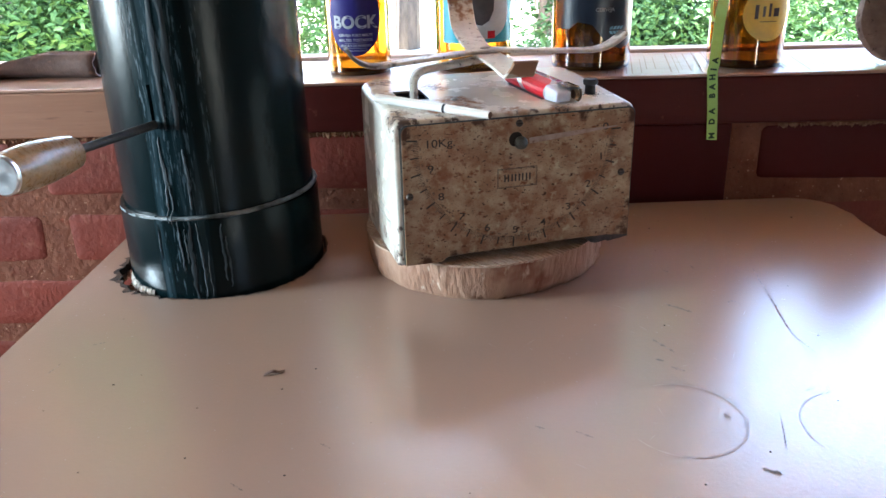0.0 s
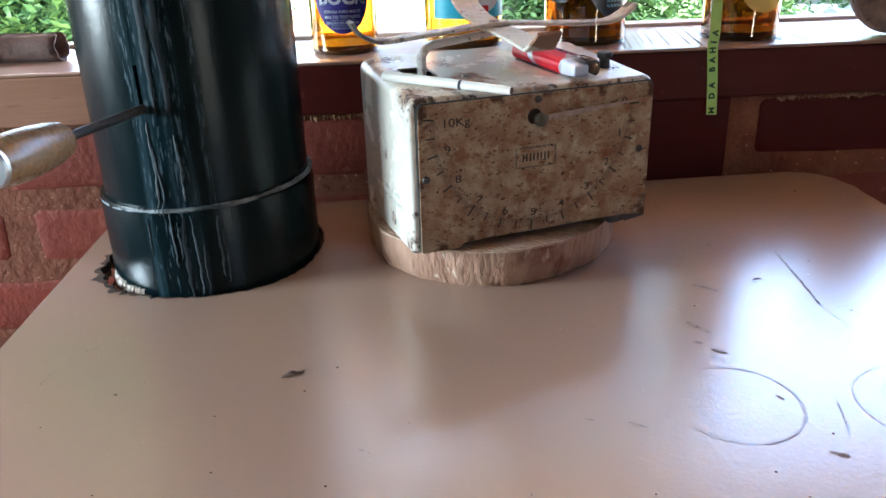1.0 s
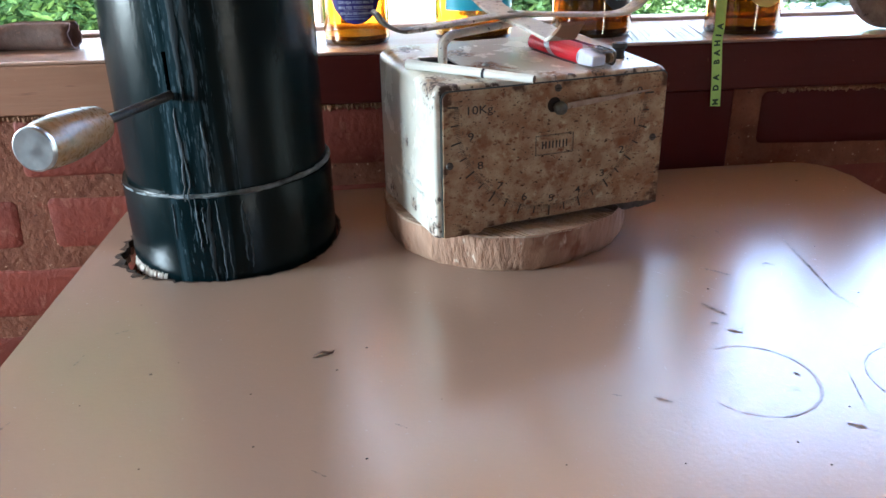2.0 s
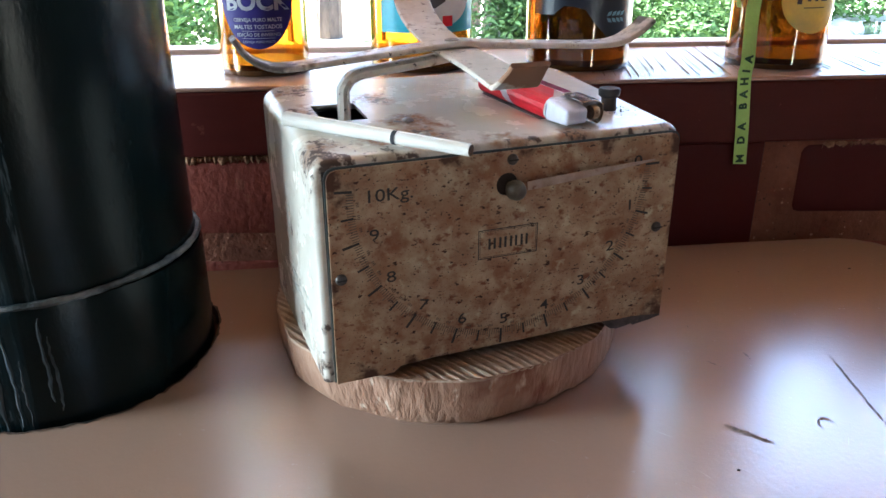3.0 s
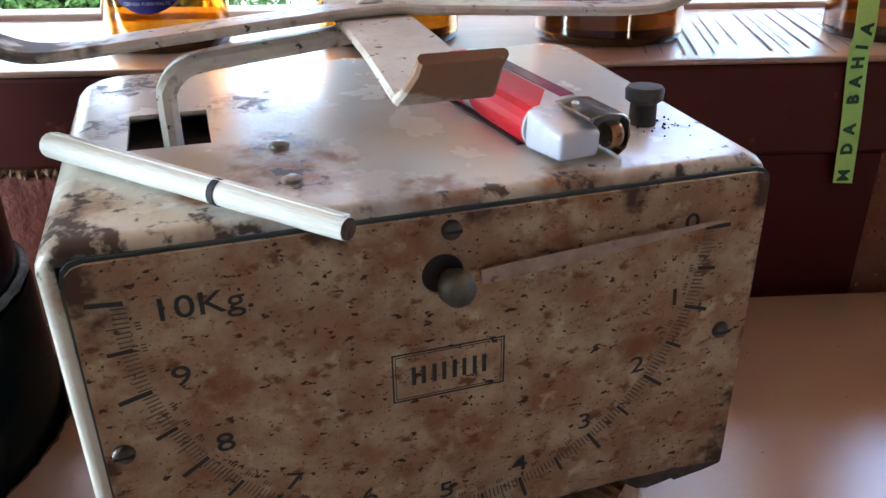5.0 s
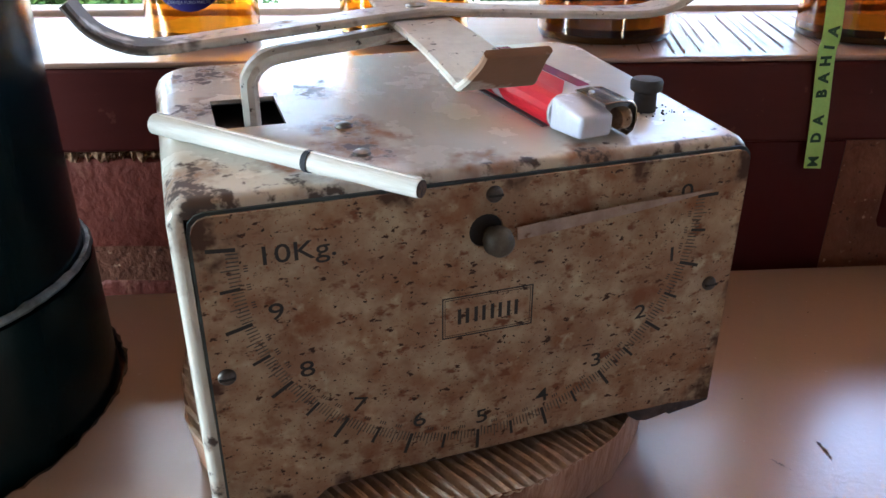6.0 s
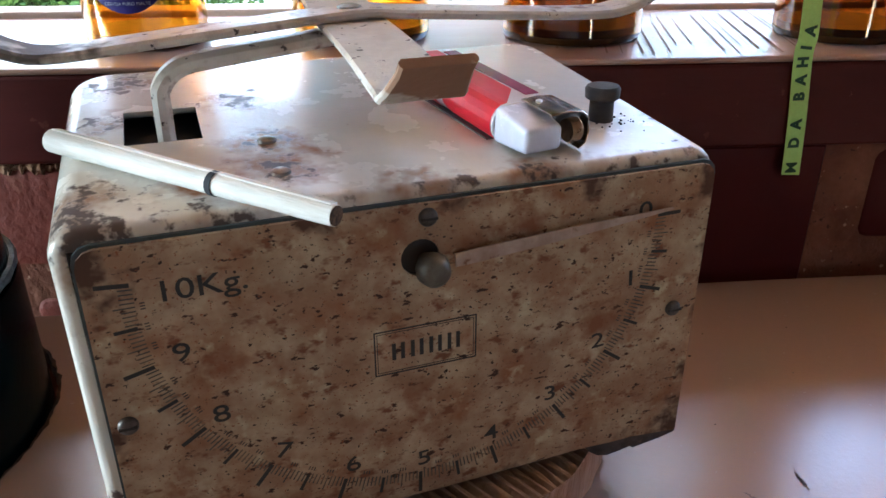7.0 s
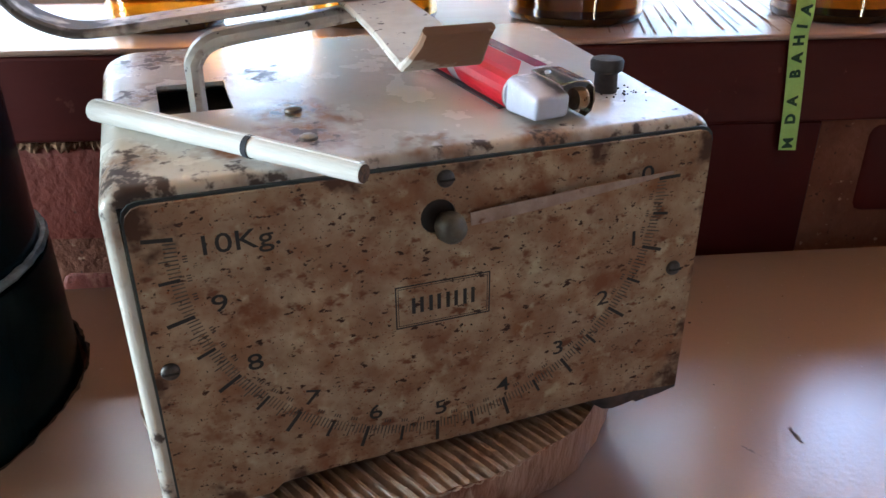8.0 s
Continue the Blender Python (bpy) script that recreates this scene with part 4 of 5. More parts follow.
def lighter():
    s = thing("lighter", SCALE @ pose(0.1362, 0.0098, 0.1125 + 0.0006) @ pose(0, 0, 0, 4.3, 0, 9), "red and white wrapped disposable lighter with metal hood, on the scale", "lighter")

    def slab(y0, y1, w, h, r):
        pts = [(x - w / 2, y) for x, y in rounded(w, h, r)]
        b = outline(pts, y1 - y0)
        b.transform(Matrix.Translation((0, y0, 0)) @ Matrix.Rotation(radians(90), 4, "X"))
        for v in b.verts:
            v.co.y = y0 if abs(v.co.y - y0) < 1e-5 else y1
        return b
    part("body", slab(0.0165, 0.0795, 0.0245, 0.0122, 0.0056), WHITEWRAP, s, "white printed wrap", smooth=True)
    # red band of the wrap on the near flank and top
    b = bmesh.new()
    prof = [(-0.00665 + 0.0058 * math.cos(a), 0.0056 + 0.0058 * math.sin(a)) for a in (radians(d) for d in (232, 215, 198, 180))]
    prof += [(-0.00665 + 0.0058 * math.cos(a), 0.0066 + 0.0058 * math.sin(a)) for a in (radians(d) for d in (180, 158, 135, 112, 90))]
    prof += [(-0.00665 + 0.0018 * k, 0.01242) for k in range(1, 6)]
    last = len(prof) - 1
    for i in range(last):
        (x0, z0), (x1, z1) = prof[i], prof[i + 1]
        y0, y1 = (0.0175 + 0.011 * max(0, k - 8) / 5 for k in (i, i + 1))
        c0, c1 = 0.044 + 0.0016 * i, 0.0456 + 0.0016 * i          # a white swoosh runs slantwise across the red
        for e0, e1, f0, f1 in ((y0, y1, c0, c1), (c0 + 0.007, c1 + 0.007, 0.079, 0.079)):
            b.faces.new([b.verts.new(p) for p in ((x0, e0, z0), (x1, e1, z1), (x1, f1, z1), (x0, f0, z0))])
    part("red_print", b, RED, s, "bright red print", smooth=True)
    b = box(0.0034, 0.0085, 0.022, 0.076, 0.0122, 0.01245)
    part("plum_print", b, PURPLEWRAP, s, "plum print stripe")
    # thin dark slab that imitates the shadow under the lighter
    part("lower_print", box(-0.0118, 0.009, 0.02, 0.075, 0.0001, 0.0006), BROWNPRINT, s)
    b = box(-0.0118, 0.0032, 0.0, 0.0168, 0.0006, 0.0126)
    for v in b.verts:                        # a wedge that falls away to its front
        if v.co.y < 0.005:
            v.co.z = 0.0096 if v.co.z > 0.005 else 0.0018
            v.co.x = v.co.x * 0.9 - 0.0002
    bmesh.ops.bevel(b, geom=b.edges[:], offset=0.0017, segments=3, profile=0.5, affect="EDGES")
    part("button", b, WHITEPLASTIC, s, "white plastic gas button", smooth=True)
    # hood: a bent metal sheet round the wheel side
    hood = [(-0.002, 0.0130), (0.004, 0.0134), (0.0095, 0.0128), (0.0122, 0.0105), (0.0128, 0.006), (0.012, 0.0025), (0.0095, 0.0008)]
    pts = [(x, 0.0085, z) for x, z in hood]
    part("hood", sweep(pts, 0.0165, 0.0006, (0, 1, 0)), CHROME, s, "bright bent metal hood", smooth=True)
    part("hood_dot", lathe([(0, 0), (0.0011, 0), (0.0008, 0.0004), (0, 0.0005)], 14), ALU, s, m=pose(0.0015, 0.012, 0.0136))
    wheel = lathe([(0, -0.002), (0.0036, -0.002), (0.0038, -0.0012), (0.0038, 0.0012), (0.0036, 0.002), (0, 0.002)], 22)
    part("spark_wheel", wheel, BRASSY, s, "dark knurled wheel", m=pose(0.0085, 0.0035, 0.0062, 0, 90, 0))


lighter()


# ---- bottles on the sill ----
def bottle(x, y, r, glassy, label, h=0.235):
    s = thing("beer_bottle", pose(x, y, 1.0472), label, "bottle", group="bottles on the sill")
    out = [(r - 0.0022, 0.0047), (r, 0.0047), (r, 0.009), (r, 0.125), (r * 0.97, 0.137), (r * 0.8, 0.155), (r * 0.52, 0.172), (0.0145, 0.19), (0.0132, 0.222),
           (0.0145, 0.2235), (0.0145, 0.229), (0.0132, h - 0.004), (0.0125, h)]
    t = 0.0022
    inn = [(0.0095, h), (0.0098, 0.19), (r * 0.52 - t, 0.1715), (r * 0.8 - t, 0.153), (r * 0.97 - t, 0.135), (r - t, 0.123), (r - t, 0.0047)]
    part("glass", lathe(out + inn, 56), glassy, s, "amber brown glass", smooth=True)
    part("base", lathe([(0, 0.001), (r * 0.9, 0.0), (r * 0.965, 0.0006), (r * 0.995, 0.0028), (r, 0.0045), (0, 0.0045)], 56), THICK, s, "thick dark glass base", smooth=True)
    # added opaque disc; imitates the dark sill refracted in the thick base
    part("dregs", lathe([(0, 0.0047), (r - t - 0.0004, 0.0047), (r - t - 0.0004, 0.0085), (r - t - 0.004, 0.0082), (0, 0.0078)], 40), BASEDARK, s, "opaque dark disc for the sill refracted in the base", smooth=True)
    return s


def wrapped(points, r, depth=0.0):
    """A flat outline in arc length and height, bent round the bottle towards the front (-y)."""
    b = bmesh.new()
    vs = [b.verts.new((x, z, 0)) for x, z in points]
    f = b.faces.new(vs)
    x = min(p[0] for p in points) + 0.002
    while x < max(p[0] for p in points):          # upright cuts, so that it bends evenly
        bmesh.ops.bisect_plane(b, geom=b.verts[:] + b.edges[:] + b.faces[:], plane_co=(x, 0, 0), plane_no=(1, 0, 0))
        x += 0.002
    bmesh.ops.triangulate(b, faces=b.faces[:])
    for v in b.verts:
        a = v.co.x / r
        v.co = Vector((r * math.sin(a), -r * math.cos(a), v.co.y))
    return b


def bent(me, r, x=0.0, z=0.0):
    """Writing bent round the bottle."""
    for v in me.vertices:
        a = (v.co.x + x) / r
        v.co = Vector((r * math.sin(a), -r * math.cos(a), v.co.y + z))
    return me


def oval(cx, cz, a, c, n=40):
    return [(cx + a * math.cos(2 * math.pi * i / n), cz + c * math.sin(2 * math.pi * i / n)) for i in range(n)]


def bottles():
    r = 0.0335
    b1 = bottle(-0.070, 0.863, r, AMBER, "amber beer bottle with an oval purple label, on the sill")
    lab = part("label", wrapped(oval(0.001, 0.0592, 0.0285, 0.0385), r + 0.0004), PURPLE, b1, "purple oval label with silver print", smooth=True)
    part("print", bent(letters("BOCK", 0.0172, bold=0.0006), r + 0.0006, 0.001, 0.0535), SILVER, lab)
    part("print", bent(letters("CERVEJA PURO MALTE", 0.0036, bold=0.00008), r + 0.0006, 0.001, 0.0412), SILVER, lab)
    part("print", bent(letters("MALTES TOSTADOS", 0.0040, bold=0.00008), r + 0.0006, 0.001, 0.0363), SILVER, lab)
    part("print", bent(letters("EDIÇÃO DE INVERNO", 0.0033, bold=0.00008), r + 0.0006, 0.001, 0.0308), SILVER, lab)
    for z in (0.0334, 0.0282):
        part("print", wrapped([(-0.011, z), (0.013, z), (0.013, z + 0.0003), (-0.011, z + 0.0003)], r + 0.0006), SILVER, lab)
    part("print", bent(letters("CERVEJA PURO MALTE", 0.0024), r + 0.0006, 0.001, 0.0258), SILVER, lab)
    r = 0.040
    b2 = bottle(0.052, 0.872, r, AMBER, "amber beer bottle with a sky-blue label, on the sill")
    lab = part("label", wrapped([(-0.036, 0.030), (0.05, 0.030), (0.05, 0.115), (-0.036, 0.115)], r + 0.0003), CYAN, b2, "sky-blue paper label", smooth=True)
    part("print", wrapped(oval(0.012, 0.062, 0.03, 0.028), r + 0.0005), PAPER, lab, "white cloud shape", smooth=True)
    part("print", wrapped([(-0.014, 0.075), (-0.01, 0.058), (-0.002, 0.049), (0.008, 0.0475), (0.016, 0.052), (0.021, 0.062), (0.022, 0.08), (0.01, 0.095), (-0.008, 0.092)], r + 0.0007), BROWNPRINT, lab, "dark brown shape", smooth=True)
    part("print", wrapped([(0.014, 0.0345), (0.0225, 0.0345), (0.0225, 0.042), (0.014, 0.042)], r + 0.0008), RED, lab)
    r = 0.041
    b3 = bottle(0.177, 0.866, r, AMBERDARK, "dark amber beer bottle with a navy label, on the sill")
    lab = part("label", wrapped([(-0.05, 0.041), (-0.03, 0.042), (-0.022, 0.0485), (-0.014, 0.048), (-0.006, 0.046), (0.002, 0.036), (0.012, 0.026), (0.026, 0.0215), (0.042, 0.026), (0.05, 0.035), (0.05, 0.115), (-0.05, 0.115)], r + 0.0003), NAVY, b3, "navy label with a hill-shaped edge", smooth=True)
    for k in range(4):
        for sgn in (-1, 1):
            x = 0.011 + 0.0042 * k
            part("print", wrapped([(x, 0.0405 + 0.0006 * sgn), (x + 0.0012, 0.0405 + 0.0034 * sgn), (x + 0.0046, 0.0405 + 0.0042 * sgn), (x + 0.0034, 0.0405 + 0.0012 * sgn)], r + 0.0005), PALEBLUE, lab)
    part("print", bent(letters("CERVEJA", 0.0052), r + 0.0006, 0.006, 0.0605), PAPER, lab)
    for x0, x1, z0, z1 in ((-0.002, 0.016, 0.072, 0.082), (0.019, 0.026, 0.072, 0.082)):
        part("print", wrapped([(x0, z0), (x1, z0), (x1, z1), (x0, z1)], r + 0.0005), PALEBLUE, lab)
    r = 0.0375
    b4 = bottle(0.336, 0.853, r, AMBERDARK, "amber beer bottle with round yellow label, on the sill")
    lab = part("label", wrapped(oval(0.008, 0.0540, 0.0265, 0.0265), r + 0.0003), YELLOW, b4, "round yellow label", smooth=True)
    for x0, x1, z0, z1 in ((-0.0075, -0.004, 0.049, 0.0625), (0.0, 0.0028, 0.051, 0.061), (0.006, 0.0088, 0.051, 0.0635), (0.0115, 0.018, 0.051, 0.059)):
        part("print", wrapped([(x0, z0), (x1, z0), (x1, z1), (x0, z1)], r + 0.0005), BROWNPRINT, lab)
    part("print", wrapped([(-0.002, 0.046), (0.016, 0.046), (0.016, 0.0467), (-0.002, 0.0467)], r + 0.0005), BROWNPRINT, lab)


bottles()


def ribbon():
    s = thing("ribbon", pose(0.2895, 0.7955, 1.047), "bright green printed wish ribbon hanging from a bottle over the sill", "ribbon")
    line = curve_pts([(0.0025, -0.0006, -0.0665), (0.0, -0.0008, -0.035), (-0.0035, -0.0006, 0.0), (-0.002, 0.001, 0.012), (0.0035, 0.0155, 0.045), (0.007, 0.0175, 0.075), (0.02, 0.026, 0.14), (0.042, 0.048, 0.19)], 6)
    part("strip", sweep(line, 0.0108, 0.0004, (1, 0.05, -0.06)), RIBBON, s, smooth=True)
    part("strand", sweep(curve_pts([(0.008, 0.048, 0.045), (0.0055, 0.05, 0.06), (0.009, 0.055, 0.1), (0.022, 0.06, 0.15), (0.034, 0.062, 0.18)], 5), 0.0045, 0.0004, (0.5, -1, 0)), RIBBON, s, smooth=True)
    for ch, z in (("M", -0.062), ("D", -0.0475), ("A", -0.037), ("B", -0.0215), ("A", -0.0125), ("H", -0.003), ("I", 0.0045), ("A", 0.013)):
        x = -0.0035 - 0.09 * z if z < 0 else -0.0035 + 0.15 * z
        y = -0.0013 if z < 0.004 else -0.0013 + 0.15 * (z - 0.004)
        part("letter", letters(ch, 0.0088 if ch == "M" else 0.0079, 0.00005, bold=0.00015 if ch == "M" else 0.00042), RIBBONINK, s, m=Matrix.Translation((x, y, z)) @ Matrix.Rotation(radians(90 if z < 0.004 else 82), 4, "X") @ Matrix.Rotation(radians(92 if z < 0 else 84), 4, "Z"))


ribbon()


def rusty_tool():
    s = thing("rusty_tool", pose(-0.352, 0.868, 1.0475, 0, 0, 174), "rusty iron tool with a rolled socket, lying on the sill", "tool")
    # rolled sheet socket with an open seam, widening into a blade
    b = bmesh.new()
    rows = []
    for i in range(17):
        x = 0.15 * i / 16
        open_up = max(0, (x - 0.055) / 0.095)
        rr = 0.0125 + 0.004 * open_up
        arc = radians(315 - 190 * open_up)
        row = []
        for k in range(19):
            a = radians(-90) + arc * (k / 18 - 0.5)
            y, z = rr * math.cos(a) * (1 + 0.9 * open_up), rr * math.sin(a) * (1 - 0.45 * open_up) + rr * (1 - 0.45 * open_up)
            row.append(b.verts.new((x + 0.003 * noise.noise((i * 0.3, k * 0.9, 1)) * (i == 0), y, z + 0.0011 + 0.0006 * noise.noise((x * 90, k * 0.4, 0)))))
        rows.append(row)
    for p, q in zip(rows, rows[1:]):
        for k in range(18):
            b.faces.new((p[k], p[k + 1], q[k + 1], q[k]))
    me = bpy.data.meshes.new("socket")
    bmesh.ops.recalc_face_normals(b, faces=b.faces)
    b.to_mesh(me)
    b.free()
    o = part("socket", me, RUST, s, "rolled rust-brown socket", smooth=True)
    mod = o.modifiers.new("thickness", "SOLIDIFY")
    mod.thickness = 0.002
    part("rivet", lathe([(0, 0), (0.003, 0), (0.0026, 0.0012), (0, 0.0018)], 16), STEEL, s, "pale rivet", smooth=True, m=Matrix.Translation((0.03, 0.0126, 0.0142)) @ Matrix.Rotation(radians(-90), 4, "X"))
    part("blade", outline([(0.14, -0.028), (0.19, -0.033), (0.3, -0.036), (0.33, -0.02), (0.335, 0.01), (0.3, 0.03), (0.19, 0.03), (0.14, 0.026)], 0.003), RUST, s, m=pose(0, 0, 0.006))


rusty_tool()


def sill_stone():
    s = thing("round_stone", pose(0.487, 0.842, 1.0465), "round speckled brown stone disc leaning at the sill's edge", "stone")
    b = lathe([(0, 0), (0.03, 0.0), (0.041, 0.003), (0.045, 0.011), (0.0435, 0.019), (0.036, 0.024), (0, 0.025)], 40)
    bmesh.ops.subdivide_edges(b, edges=b.edges[:], cuts=1)
    b.transform(Matrix.Translation((0, 0, 0.0455)) @ Matrix.Rotation(radians(78), 4, "X") @ Matrix.Translation((0, 0, -0.012)))
    for v in b.verts:
        v.co += v.co.normalized() * 0.0015 * noise.noise(v.co * 60)
    part("disc", b, STONEY, s, smooth=True)


sill_stone()


# ---- crumbs and marks on the worktop ----
def on_top(x, y, lift=0.0):
    return Vector((x, y, table_z(x, y) + lift))


def crumbs():
    s = thing("debris_chip", Matrix.Translation(on_top(-0.100, 0.483)), "small curled grey chip of debris on the worktop", "debris")
    part("flake", sweep(curve_pts([(-0.005, -0.002, 0.0006), (0, 0, 0.0022), (0.004, 0.001, 0.0008), (0.008, 0.003, 0.0006)], 4), 0.0028, 0.0006, (0.3, 1, 0.2)), RUST, s)
    rnd = random.Random(31)
    b = bmesh.new()
    for k in range(42):
        x, y = rnd.uniform(-0.27, 0.38), rnd.uniform(0.3, 0.74)
        if math.hypot(x - 0.05, y - 0.68) < 0.11 or math.hypot(x - PIPE[0], y - PIPE[1]) < 0.1:
            continue
        size = rnd.uniform(0.0003, 0.0008)
        bmesh.ops.create_icosphere(b, subdivisions=1, radius=size, matrix=Matrix.Translation(on_top(x, y, size * 0.4)) @ Matrix.Diagonal((rnd.uniform(0.8, 2), 1, 0.6, 1)))
    tagged(part("crumbs", b, CHAR, None, "scattered dark crumbs on the worktop"), category="crumbs", kind="stuff")

    def streak(points, w, mat, name, label):
        bb = bmesh.new()
        prev = None
        n = len(points)
        for i, (x, y) in enumerate(points):
            x2, y2 = points[min(i + 1, n - 1)]
            x1, y1 = points[max(i - 1, 0)]
            d = Vector((x2 - x1, y2 - y1, 0)).normalized()
            nn = Vector((-d.y, d.x, 0)) * w * (0.3 + 0.7 * math.sin(math.pi * (i + 0.5) / n)) * rnd.uniform(0.15, 1.3)
            cur = (bb.verts.new(on_top(x, y, 0.0004) + nn), bb.verts.new(on_top(x, y, 0.0004) - nn))
            if prev:
                bb.faces.new((prev[0], cur[0], cur[1], prev[1]))
            prev = cur
        return tagged(part(name, bb, mat, None, label), category="scratch", kind="stuff")
    lin = lambda a, c, n=26: [(a[0] + (c[0] - a[0]) * i / n + rnd.uniform(-0.0005, 0.0005), a[1] + (c[1] - a[1]) * i / n) for i in range(n + 1)]
    streak(lin((0.2795, 0.631), (0.268, 0.511), 30) + lin((0.268, 0.511), (0.2735, 0.487), 8), 0.0006, SCUFF, "scratch", "long straight scratch in the worktop")
    for a, c, w in (((0.1895, 0.565), (0.2075, 0.548), 0.0019), ((0.1678, 0.512), (0.179, 0.493), 0.0015), ((0.164, 0.485), (0.169, 0.4825), 0.0015), ((0.172, 0.475), (0.18, 0.469), 0.0014),
                    ((0.195, 0.3715), (0.2035, 0.366), 0.0018), ((0.2034, 0.6238), (0.21, 0.6166), 0.0006), ((0.229, 0.6326), (0.2303, 0.6224), 0.0008), ((-0.1, 0.372), (-0.092, 0.366), 0.0007),
                    ((0.0745, 0.415), (0.0795, 0.4125), 0.0009), ((0.098, 0.409), (0.107, 0.4025), 0.0008), ((0.19, 0.422), (0.1925, 0.4175), 0.0009), ((-0.055, 0.405), (-0.048, 0.4), 0.0006),
                    ((-0.287, 0.42), (-0.279, 0.437), 0.0012), ((-0.262, 0.49), (-0.258, 0.505), 0.0009), ((-0.245, 0.53), (-0.236, 0.534), 0.0008), ((0.222, 0.415), (0.214, 0.386), 0.0004)):
        streak(lin(a, c), w, SCUFF, "scuff", "small dark scuff on the worktop")
    curl = [(0.2424 + 0.0042 * math.cos(t), 0.559 + 0.0055 * math.sin(t)) for t in (radians(-30 + 250 * i / 14) for i in range(15))]
    streak(curl, 0.0009, SCUFF, "scuff", "small curled dark scuff on the worktop")
    for cx, cy, r, a0, a1, w in ((0.1645, 0.4182, 0.0365, -150, 105, 0.001), (0.1655, 0.4175, 0.0355, -60, 15, 0.0012), (0.268, 0.405, 0.036, 95, 215, 0.0006)):
        streak([(cx + r * math.cos(t), cy + r * math.sin(t)) for t in (radians(a0 + (a1 - a0) * i / 60) for i in range(61))], w, STAIN, "ring_stain", "faint round cup ring on the worktop")
    # fine hair scratches, gathered where the board is used most
    hair = bmesh.new()
    for k in range(44):
        x, y = 0.2 + rnd.gauss(0, 0.075), 0.45 + rnd.gauss(0, 0.06)
        turn, length = rnd.uniform(0, 6.3), rnd.uniform(0.003, 0.013)
        if x < 0.36 and math.hypot(x - 0.055, y - 0.69) > 0.115:
            side = Vector((-math.sin(turn), math.cos(turn), 0)) * 0.00025
            p, q = on_top(x, y, 0.0004), on_top(x + length * math.cos(turn), y + length * math.sin(turn), 0.0004)
            hair.faces.new([hair.verts.new(v) for v in (p, (p + q) / 2 + side, q, (p + q) / 2 - side)])
    tagged(part("hair_scratch", hair, STAIN, None, "fine hair scratches in the worktop's lacquer"), category="scratch", kind="stuff")


SCUFF = material("scuff_mark", (0.25, 0.165, 0.12), (0.12, 0.08, 0.06), 260, 0.6, contrast=(0.42, 0.58))
STAIN = material("ring_mark", (0.345, 0.24, 0.18), (0.295, 0.2, 0.15), 130, 0.4, contrast=(0.4, 0.7), coat=0.6)
crumbs()


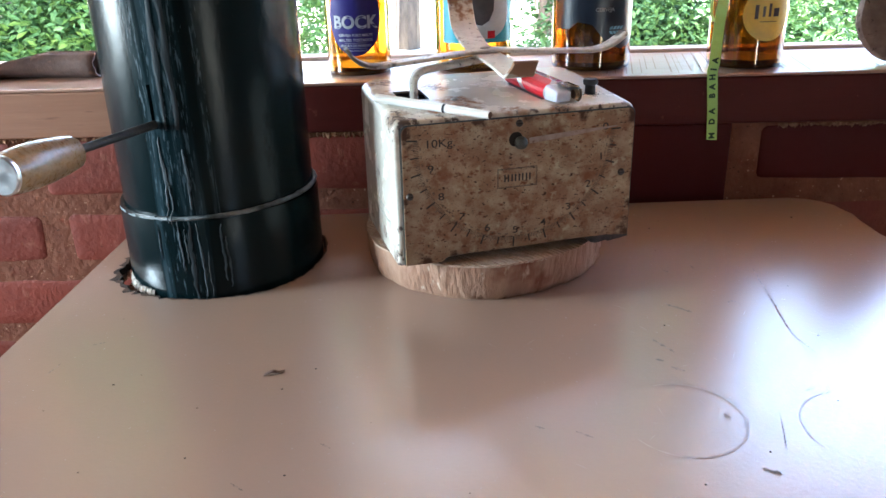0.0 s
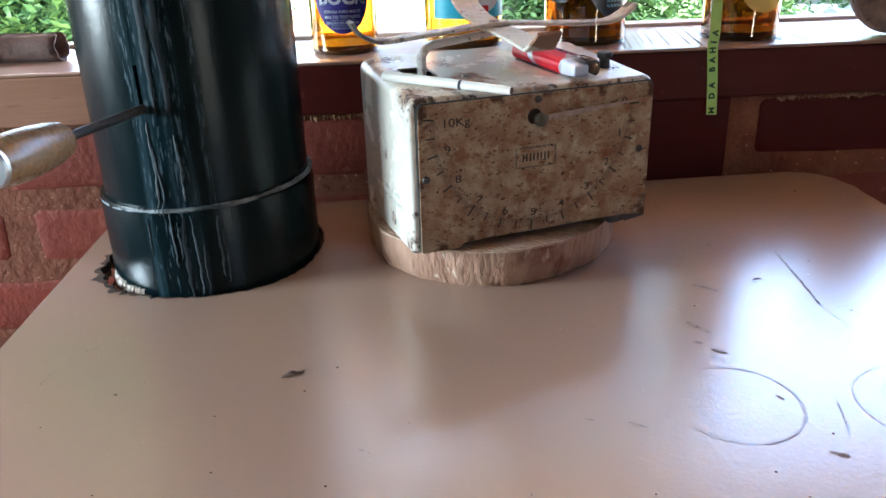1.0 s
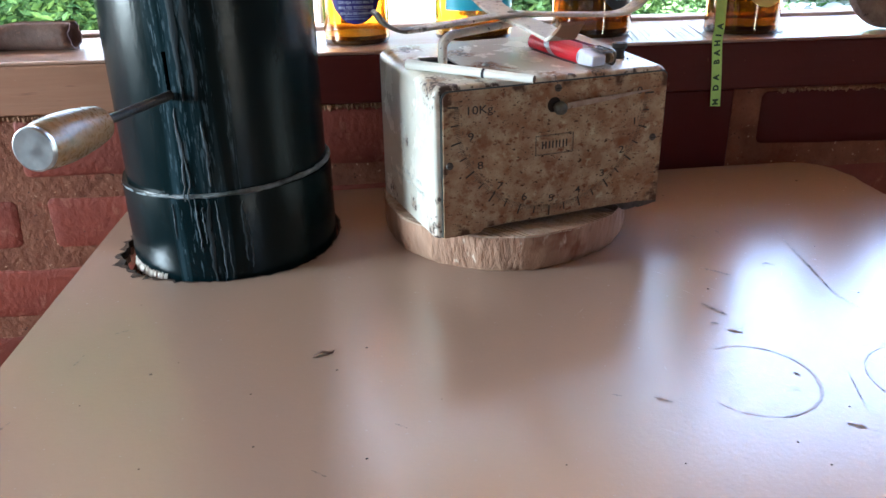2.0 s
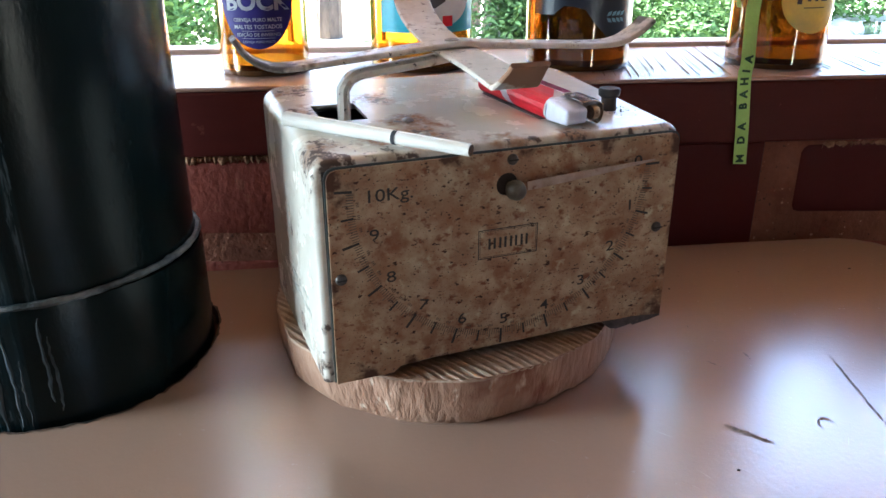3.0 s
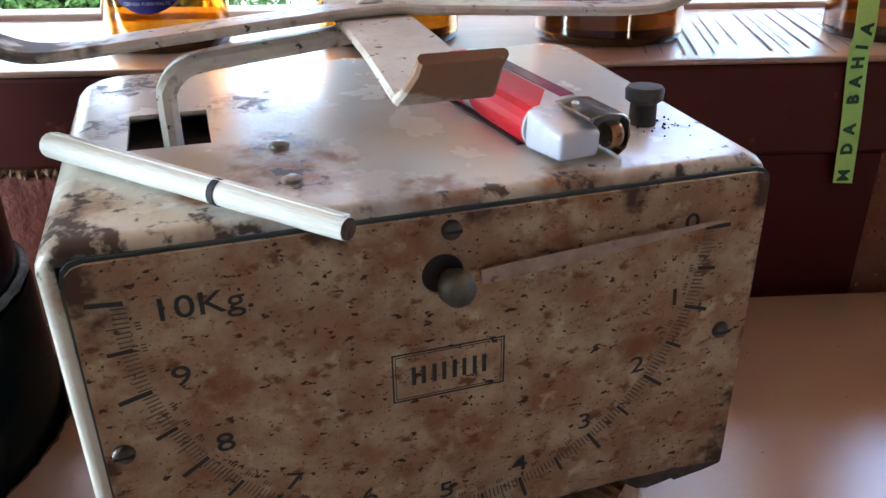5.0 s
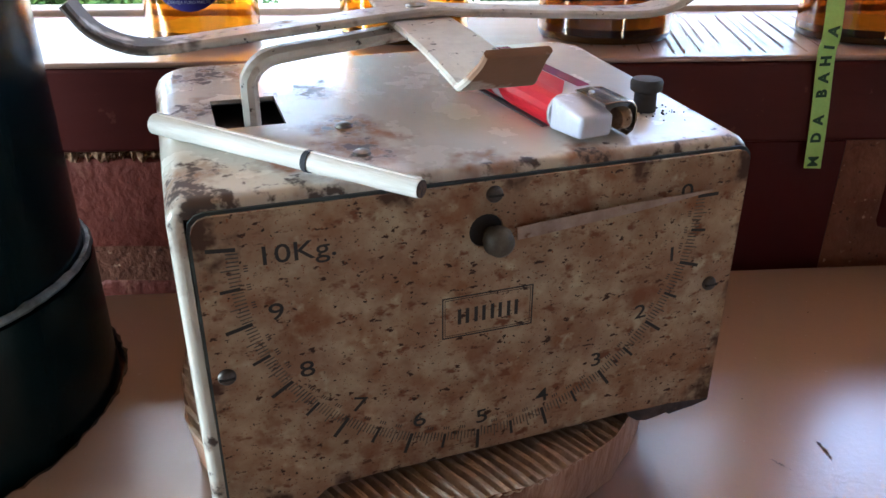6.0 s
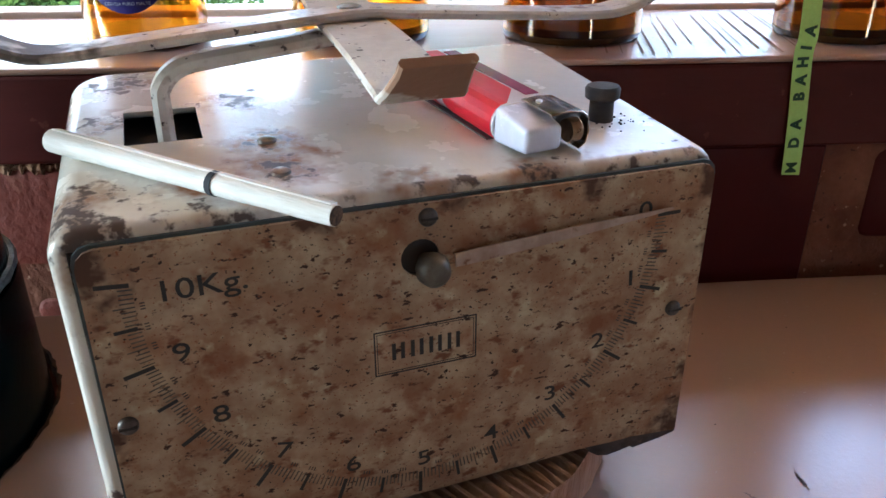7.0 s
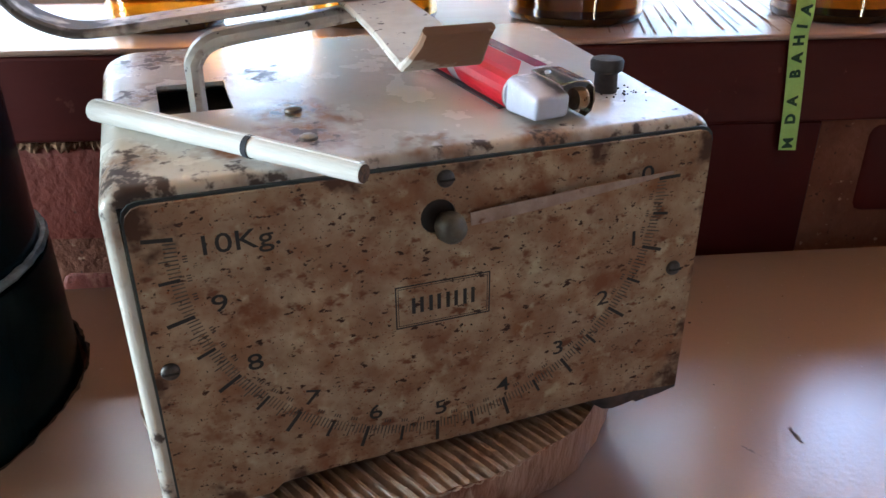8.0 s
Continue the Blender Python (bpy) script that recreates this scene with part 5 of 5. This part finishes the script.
# ---- outdoors ----
def outdoors():
    b = bmesh.new()
    n = 40
    g = {}
    for i in range(n + 1):
        for j in range(n + 1):
            x, y = -150 + 300 * i / n, -150 + 300 * j / n
            g[i, j] = b.verts.new((x, y, -0.35))
    for i in range(n):
        for j in range(n):
            b.faces.new((g[i, j], g[i + 1, j], g[i + 1, j + 1], g[i, j + 1]))
    tagged(part("ground", b, GROUND, None, "pale sunlit dry ground with weedy patches"), category="ground", kind="structure")
    rnd = random.Random(77)

    def leafy(count, rx, ry, rz, leaf, seed):
        r2 = random.Random(seed)
        clumps = [Vector((r2.gauss(0, 0.42), r2.gauss(0, 0.42), r2.gauss(0, 0.4))) for _ in range(36)]
        verts, faces = [], []
        for k in range(count):
            c = clumps[k % len(clumps)]
            p = Vector((c.x + r2.gauss(0, 0.16), c.y + r2.gauss(0, 0.16), c.z + r2.gauss(0, 0.16)))
            p = Vector((p.x * rx, p.y * ry, max(-0.95, p.z) * rz))
            q = Euler((r2.uniform(-0.9, 0.9), r2.uniform(-0.9, 0.9), r2.uniform(0, 6.3))).to_matrix()
            w = leaf * r2.uniform(0.6, 1.3)
            i0 = len(verts)
            for d in ((0, -w, 0), (w * 0.45, -w * 0.1, w * 0.08), (0, w, -w * 0.15), (-w * 0.45, -w * 0.1, w * 0.08)):
                verts.append(p + q @ Vector(d))
            faces.append((i0, i0 + 1, i0 + 2))
            faces.append((i0, i0 + 2, i0 + 3))
        me = bpy.data.meshes.new("foliage")
        me.from_pydata([tuple(v) for v in verts], [], faces)
        return me
    kinds = []
    # the last two crowns have shade in their leaf colour
    for seed, green in ((1, LEAF), (2, LEAF), (3, LEAF), (4, LEAFSHADE), (5, LEAFSHADE)):
        kinds.append(leafy(15000, 1.0, 0.9, 0.95, 0.034, seed))
        kinds[-1].materials.append(green)
    spots = []
    for k in range(5):
        spots.append((-4.7 + 0.78 * k + rnd.uniform(-0.2, 0.2), 5.2 + rnd.uniform(-0.4, 1.6), rnd.uniform(0.9, 1.2), 0))
    for k in range(3):
        spots.append((1.35 + 0.42 * k, 5.2 + rnd.uniform(-0.3, 1.4), rnd.uniform(0.85, 1.15), 1))
    for k in range(10):
        x = -7 + 1.8 * k
        if -3.5 < x < 2.2:                   # the sunlit clearing
            continue
        spots.append((x, (19 if -2 < x < 5 else 13) + rnd.uniform(-1, 2.5), rnd.uniform(1.3, 1.9), rnd.choice((0, 1))))
    for x, y, sc, dark in spots:
        s = thing("bush", pose(x, y, -0.35), "dense leafy green bush, in lit or shade-darkened leaf colour", "bush", group="bushes outside")
        part("stem", rod([(0, 0, -0.02), (0.05, 0.02, 0.5 * sc), (0.0, 0.0, 0.9 * sc)], [0.04, 0.03, 0.015], 7), BARK, s)
        cr = new("crown", kinds[3 + rnd.randrange(2) if dark else rnd.randrange(3)])
        cr.parent = s
        cr.matrix_basis = Matrix.LocRotScale((0, 0, 0.85 * sc), Euler((0, 0, rnd.uniform(0, 6.3))), (sc, sc, sc))
    tree_leaf = leafy(9000, 2.6, 2.6, 1.9, 0.14, 9)
    tree_leaf.materials.append(LEAFDARK)
    stand = [(-22 + 4.2 * k + rnd.uniform(-1, 1), 24 + rnd.uniform(-2, 6), rnd.uniform(4.5, 6.5)) for k in range(12)]
    # nearer trees, crowns out of view, added to screen sky from the worktop's reflection
    stand += [(-13 + 2.4 * k + rnd.uniform(-0.5, 0.5), 11.5 + rnd.uniform(-1, 2), rnd.uniform(8.5, 10.5)) for k in range(7)]
    stand += [(-7.2, 8.4, 8.6), (-4.9, 8.9, 8.2), (-2.9, 9.3, 8.8), (2.4, 12.2, 6.2), (2.9, 13.2, 9.2), (1.6, 13.4, 9.8)]
    for x, y, hgt in stand:
        s = thing("tree", pose(x, y, -0.35), "tall green broadleaf tree, the nearer ones added unseen to screen the sky", "tree", group="trees outside")
        part("trunk", rod([(0, 0, -0.05), (0.1, 0, hgt * 0.4), (0, 0.1, hgt * 0.8)], [0.2, 0.14, 0.07], 8), BARK, s)
        for q in range(3):
            a = rnd.uniform(0, 6.3)
            part("limb", rod([(0.07, 0, hgt * 0.45), (0.9 * math.cos(a), 0.9 * math.sin(a), hgt * 0.72)], [0.08, 0.03], 6), BARK, s)
        cr = new("crown", tree_leaf)
        cr.parent = s
        cr.matrix_basis = Matrix.LocRotScale((0, 0, hgt * 0.85), Euler((0, 0, rnd.uniform(0, 6.3))), None)
    tagged(part("pond", lathe([(0, 0.0), (1.6, 0.0)], 40), WATER, None, "still grey-green pond water", m=pose(6.0, 11.6, -0.33) @ Matrix.Diagonal((1.9, 1.3, 1, 1))), category="pond", kind="structure")
    for k in range(14):
        b = bmesh.new()
        bmesh.ops.create_icosphere(b, subdivisions=2, radius=0.16)
        for v in b.verts:
            v.co *= 1 + 0.35 * noise.noise(v.co * 7 + Vector((k, 0, 0)))
            v.co.z *= 0.6
        s = part("rock", b, ROCK, None, "rounded grey rock by the pond", smooth=True, m=pose(4.3 + 0.24 * k + rnd.uniform(-0.1, 0.1), 9.6 + rnd.uniform(-0.5, 0.7) + 0.12 * k, -0.3, 0, 0, 40 * k) @ Matrix.Scale(rnd.uniform(0.9, 1.9), 4))
        tagged(s, category="rock", group="rocks outside")


outdoors()


# ---- bricks of the wall, last ----
def bricks():
    pieces = {}
    rnd = random.Random(12)

    def brick_mesh(L, h, kind):
        """A hand-made brick, its face a little domed, with rounded, uneven arrises."""
        key = (round(L, 3), round(h, 3), kind)
        if key not in pieces:
            b = bmesh.new()
            loop = [(x - L / 2, z - h / 2) for x, z in rounded(L, h, 0.006, 2)]
            full = []
            for (x0, z0), (x1, z1) in zip(loop, loop[1:] + loop[:1]):
                n = max(1, int(math.hypot(x1 - x0, z1 - z0) / 0.03))
                full += [(x0 + (x1 - x0) * i / n, z0 + (z1 - z0) * i / n) for i in range(n)]
            rows = []
            for inset, y in ((0.0, 0.05), (0.0, 0.0014), (0.003, 0.0003), (0.012, 0.0)):
                row = []
                for x, z in full:
                    k = 1 + 0.0042 * noise.noise((x * 42, z * 42, kind * 3.7)) / (h / 2)
                    row.append(b.verts.new((x * (1 - 2 * inset / L) * (1 + (k - 1) * 0.3), y, z * (1 - 2 * inset / h) * k)))
                rows.append(row)
            for p, q in zip(rows, rows[1:]):
                for i in range(len(p)):
                    j = (i + 1) % len(p)
                    b.faces.new((p[i], p[j], q[j], q[i]))
            b.faces.new(rows[-1])
            me = bpy.data.meshes.new("brick")
            bmesh.ops.recalc_face_normals(b, faces=b.faces)
            b.to_mesh(me)
            b.free()
            me.materials.append(BRICK)
            for f in me.polygons:
                f.use_smooth = True
            pieces[key] = me
        return pieces[key]
    courses = [(0.9335, 0.9935, 0.328), (0.857, 0.9125, -0.402), (0.781, 0.8365, -0.285), (0.704, 0.76, -0.402), (0.627, 0.682, -0.285), (0.55, 0.603, -0.402)]
    pitch = 0.248
    for row, (z0, z1, joint) in enumerate(courses):
        x = joint + math.floor((XL - joint) / pitch) * pitch
        while x < XR:
            if x > XL and x + pitch < XR:
                if row < 2 and -0.02 < x < 0.3 and x + pitch < 0.36:       # behind the painted band
                    x += pitch
                    continue
                ob = new("brick", brick_mesh(pitch - 0.027, z1 - z0, rnd.randrange(5)))
                ob.parent = wall
                if row == 0 and abs(x - joint) < 0.01:
                    ob.data = ob.data.copy()
                    ob.data.materials[0] = WINE
                    tagged(ob, "brick painted over in dark wine red")
                ob.matrix_basis = pose(x + pitch / 2, YB + 0.0008 + rnd.uniform(0, 0.0008), (z0 + z1) / 2, 0, rnd.uniform(-0.5, 0.5), 0)
            x += pitch


bricks()
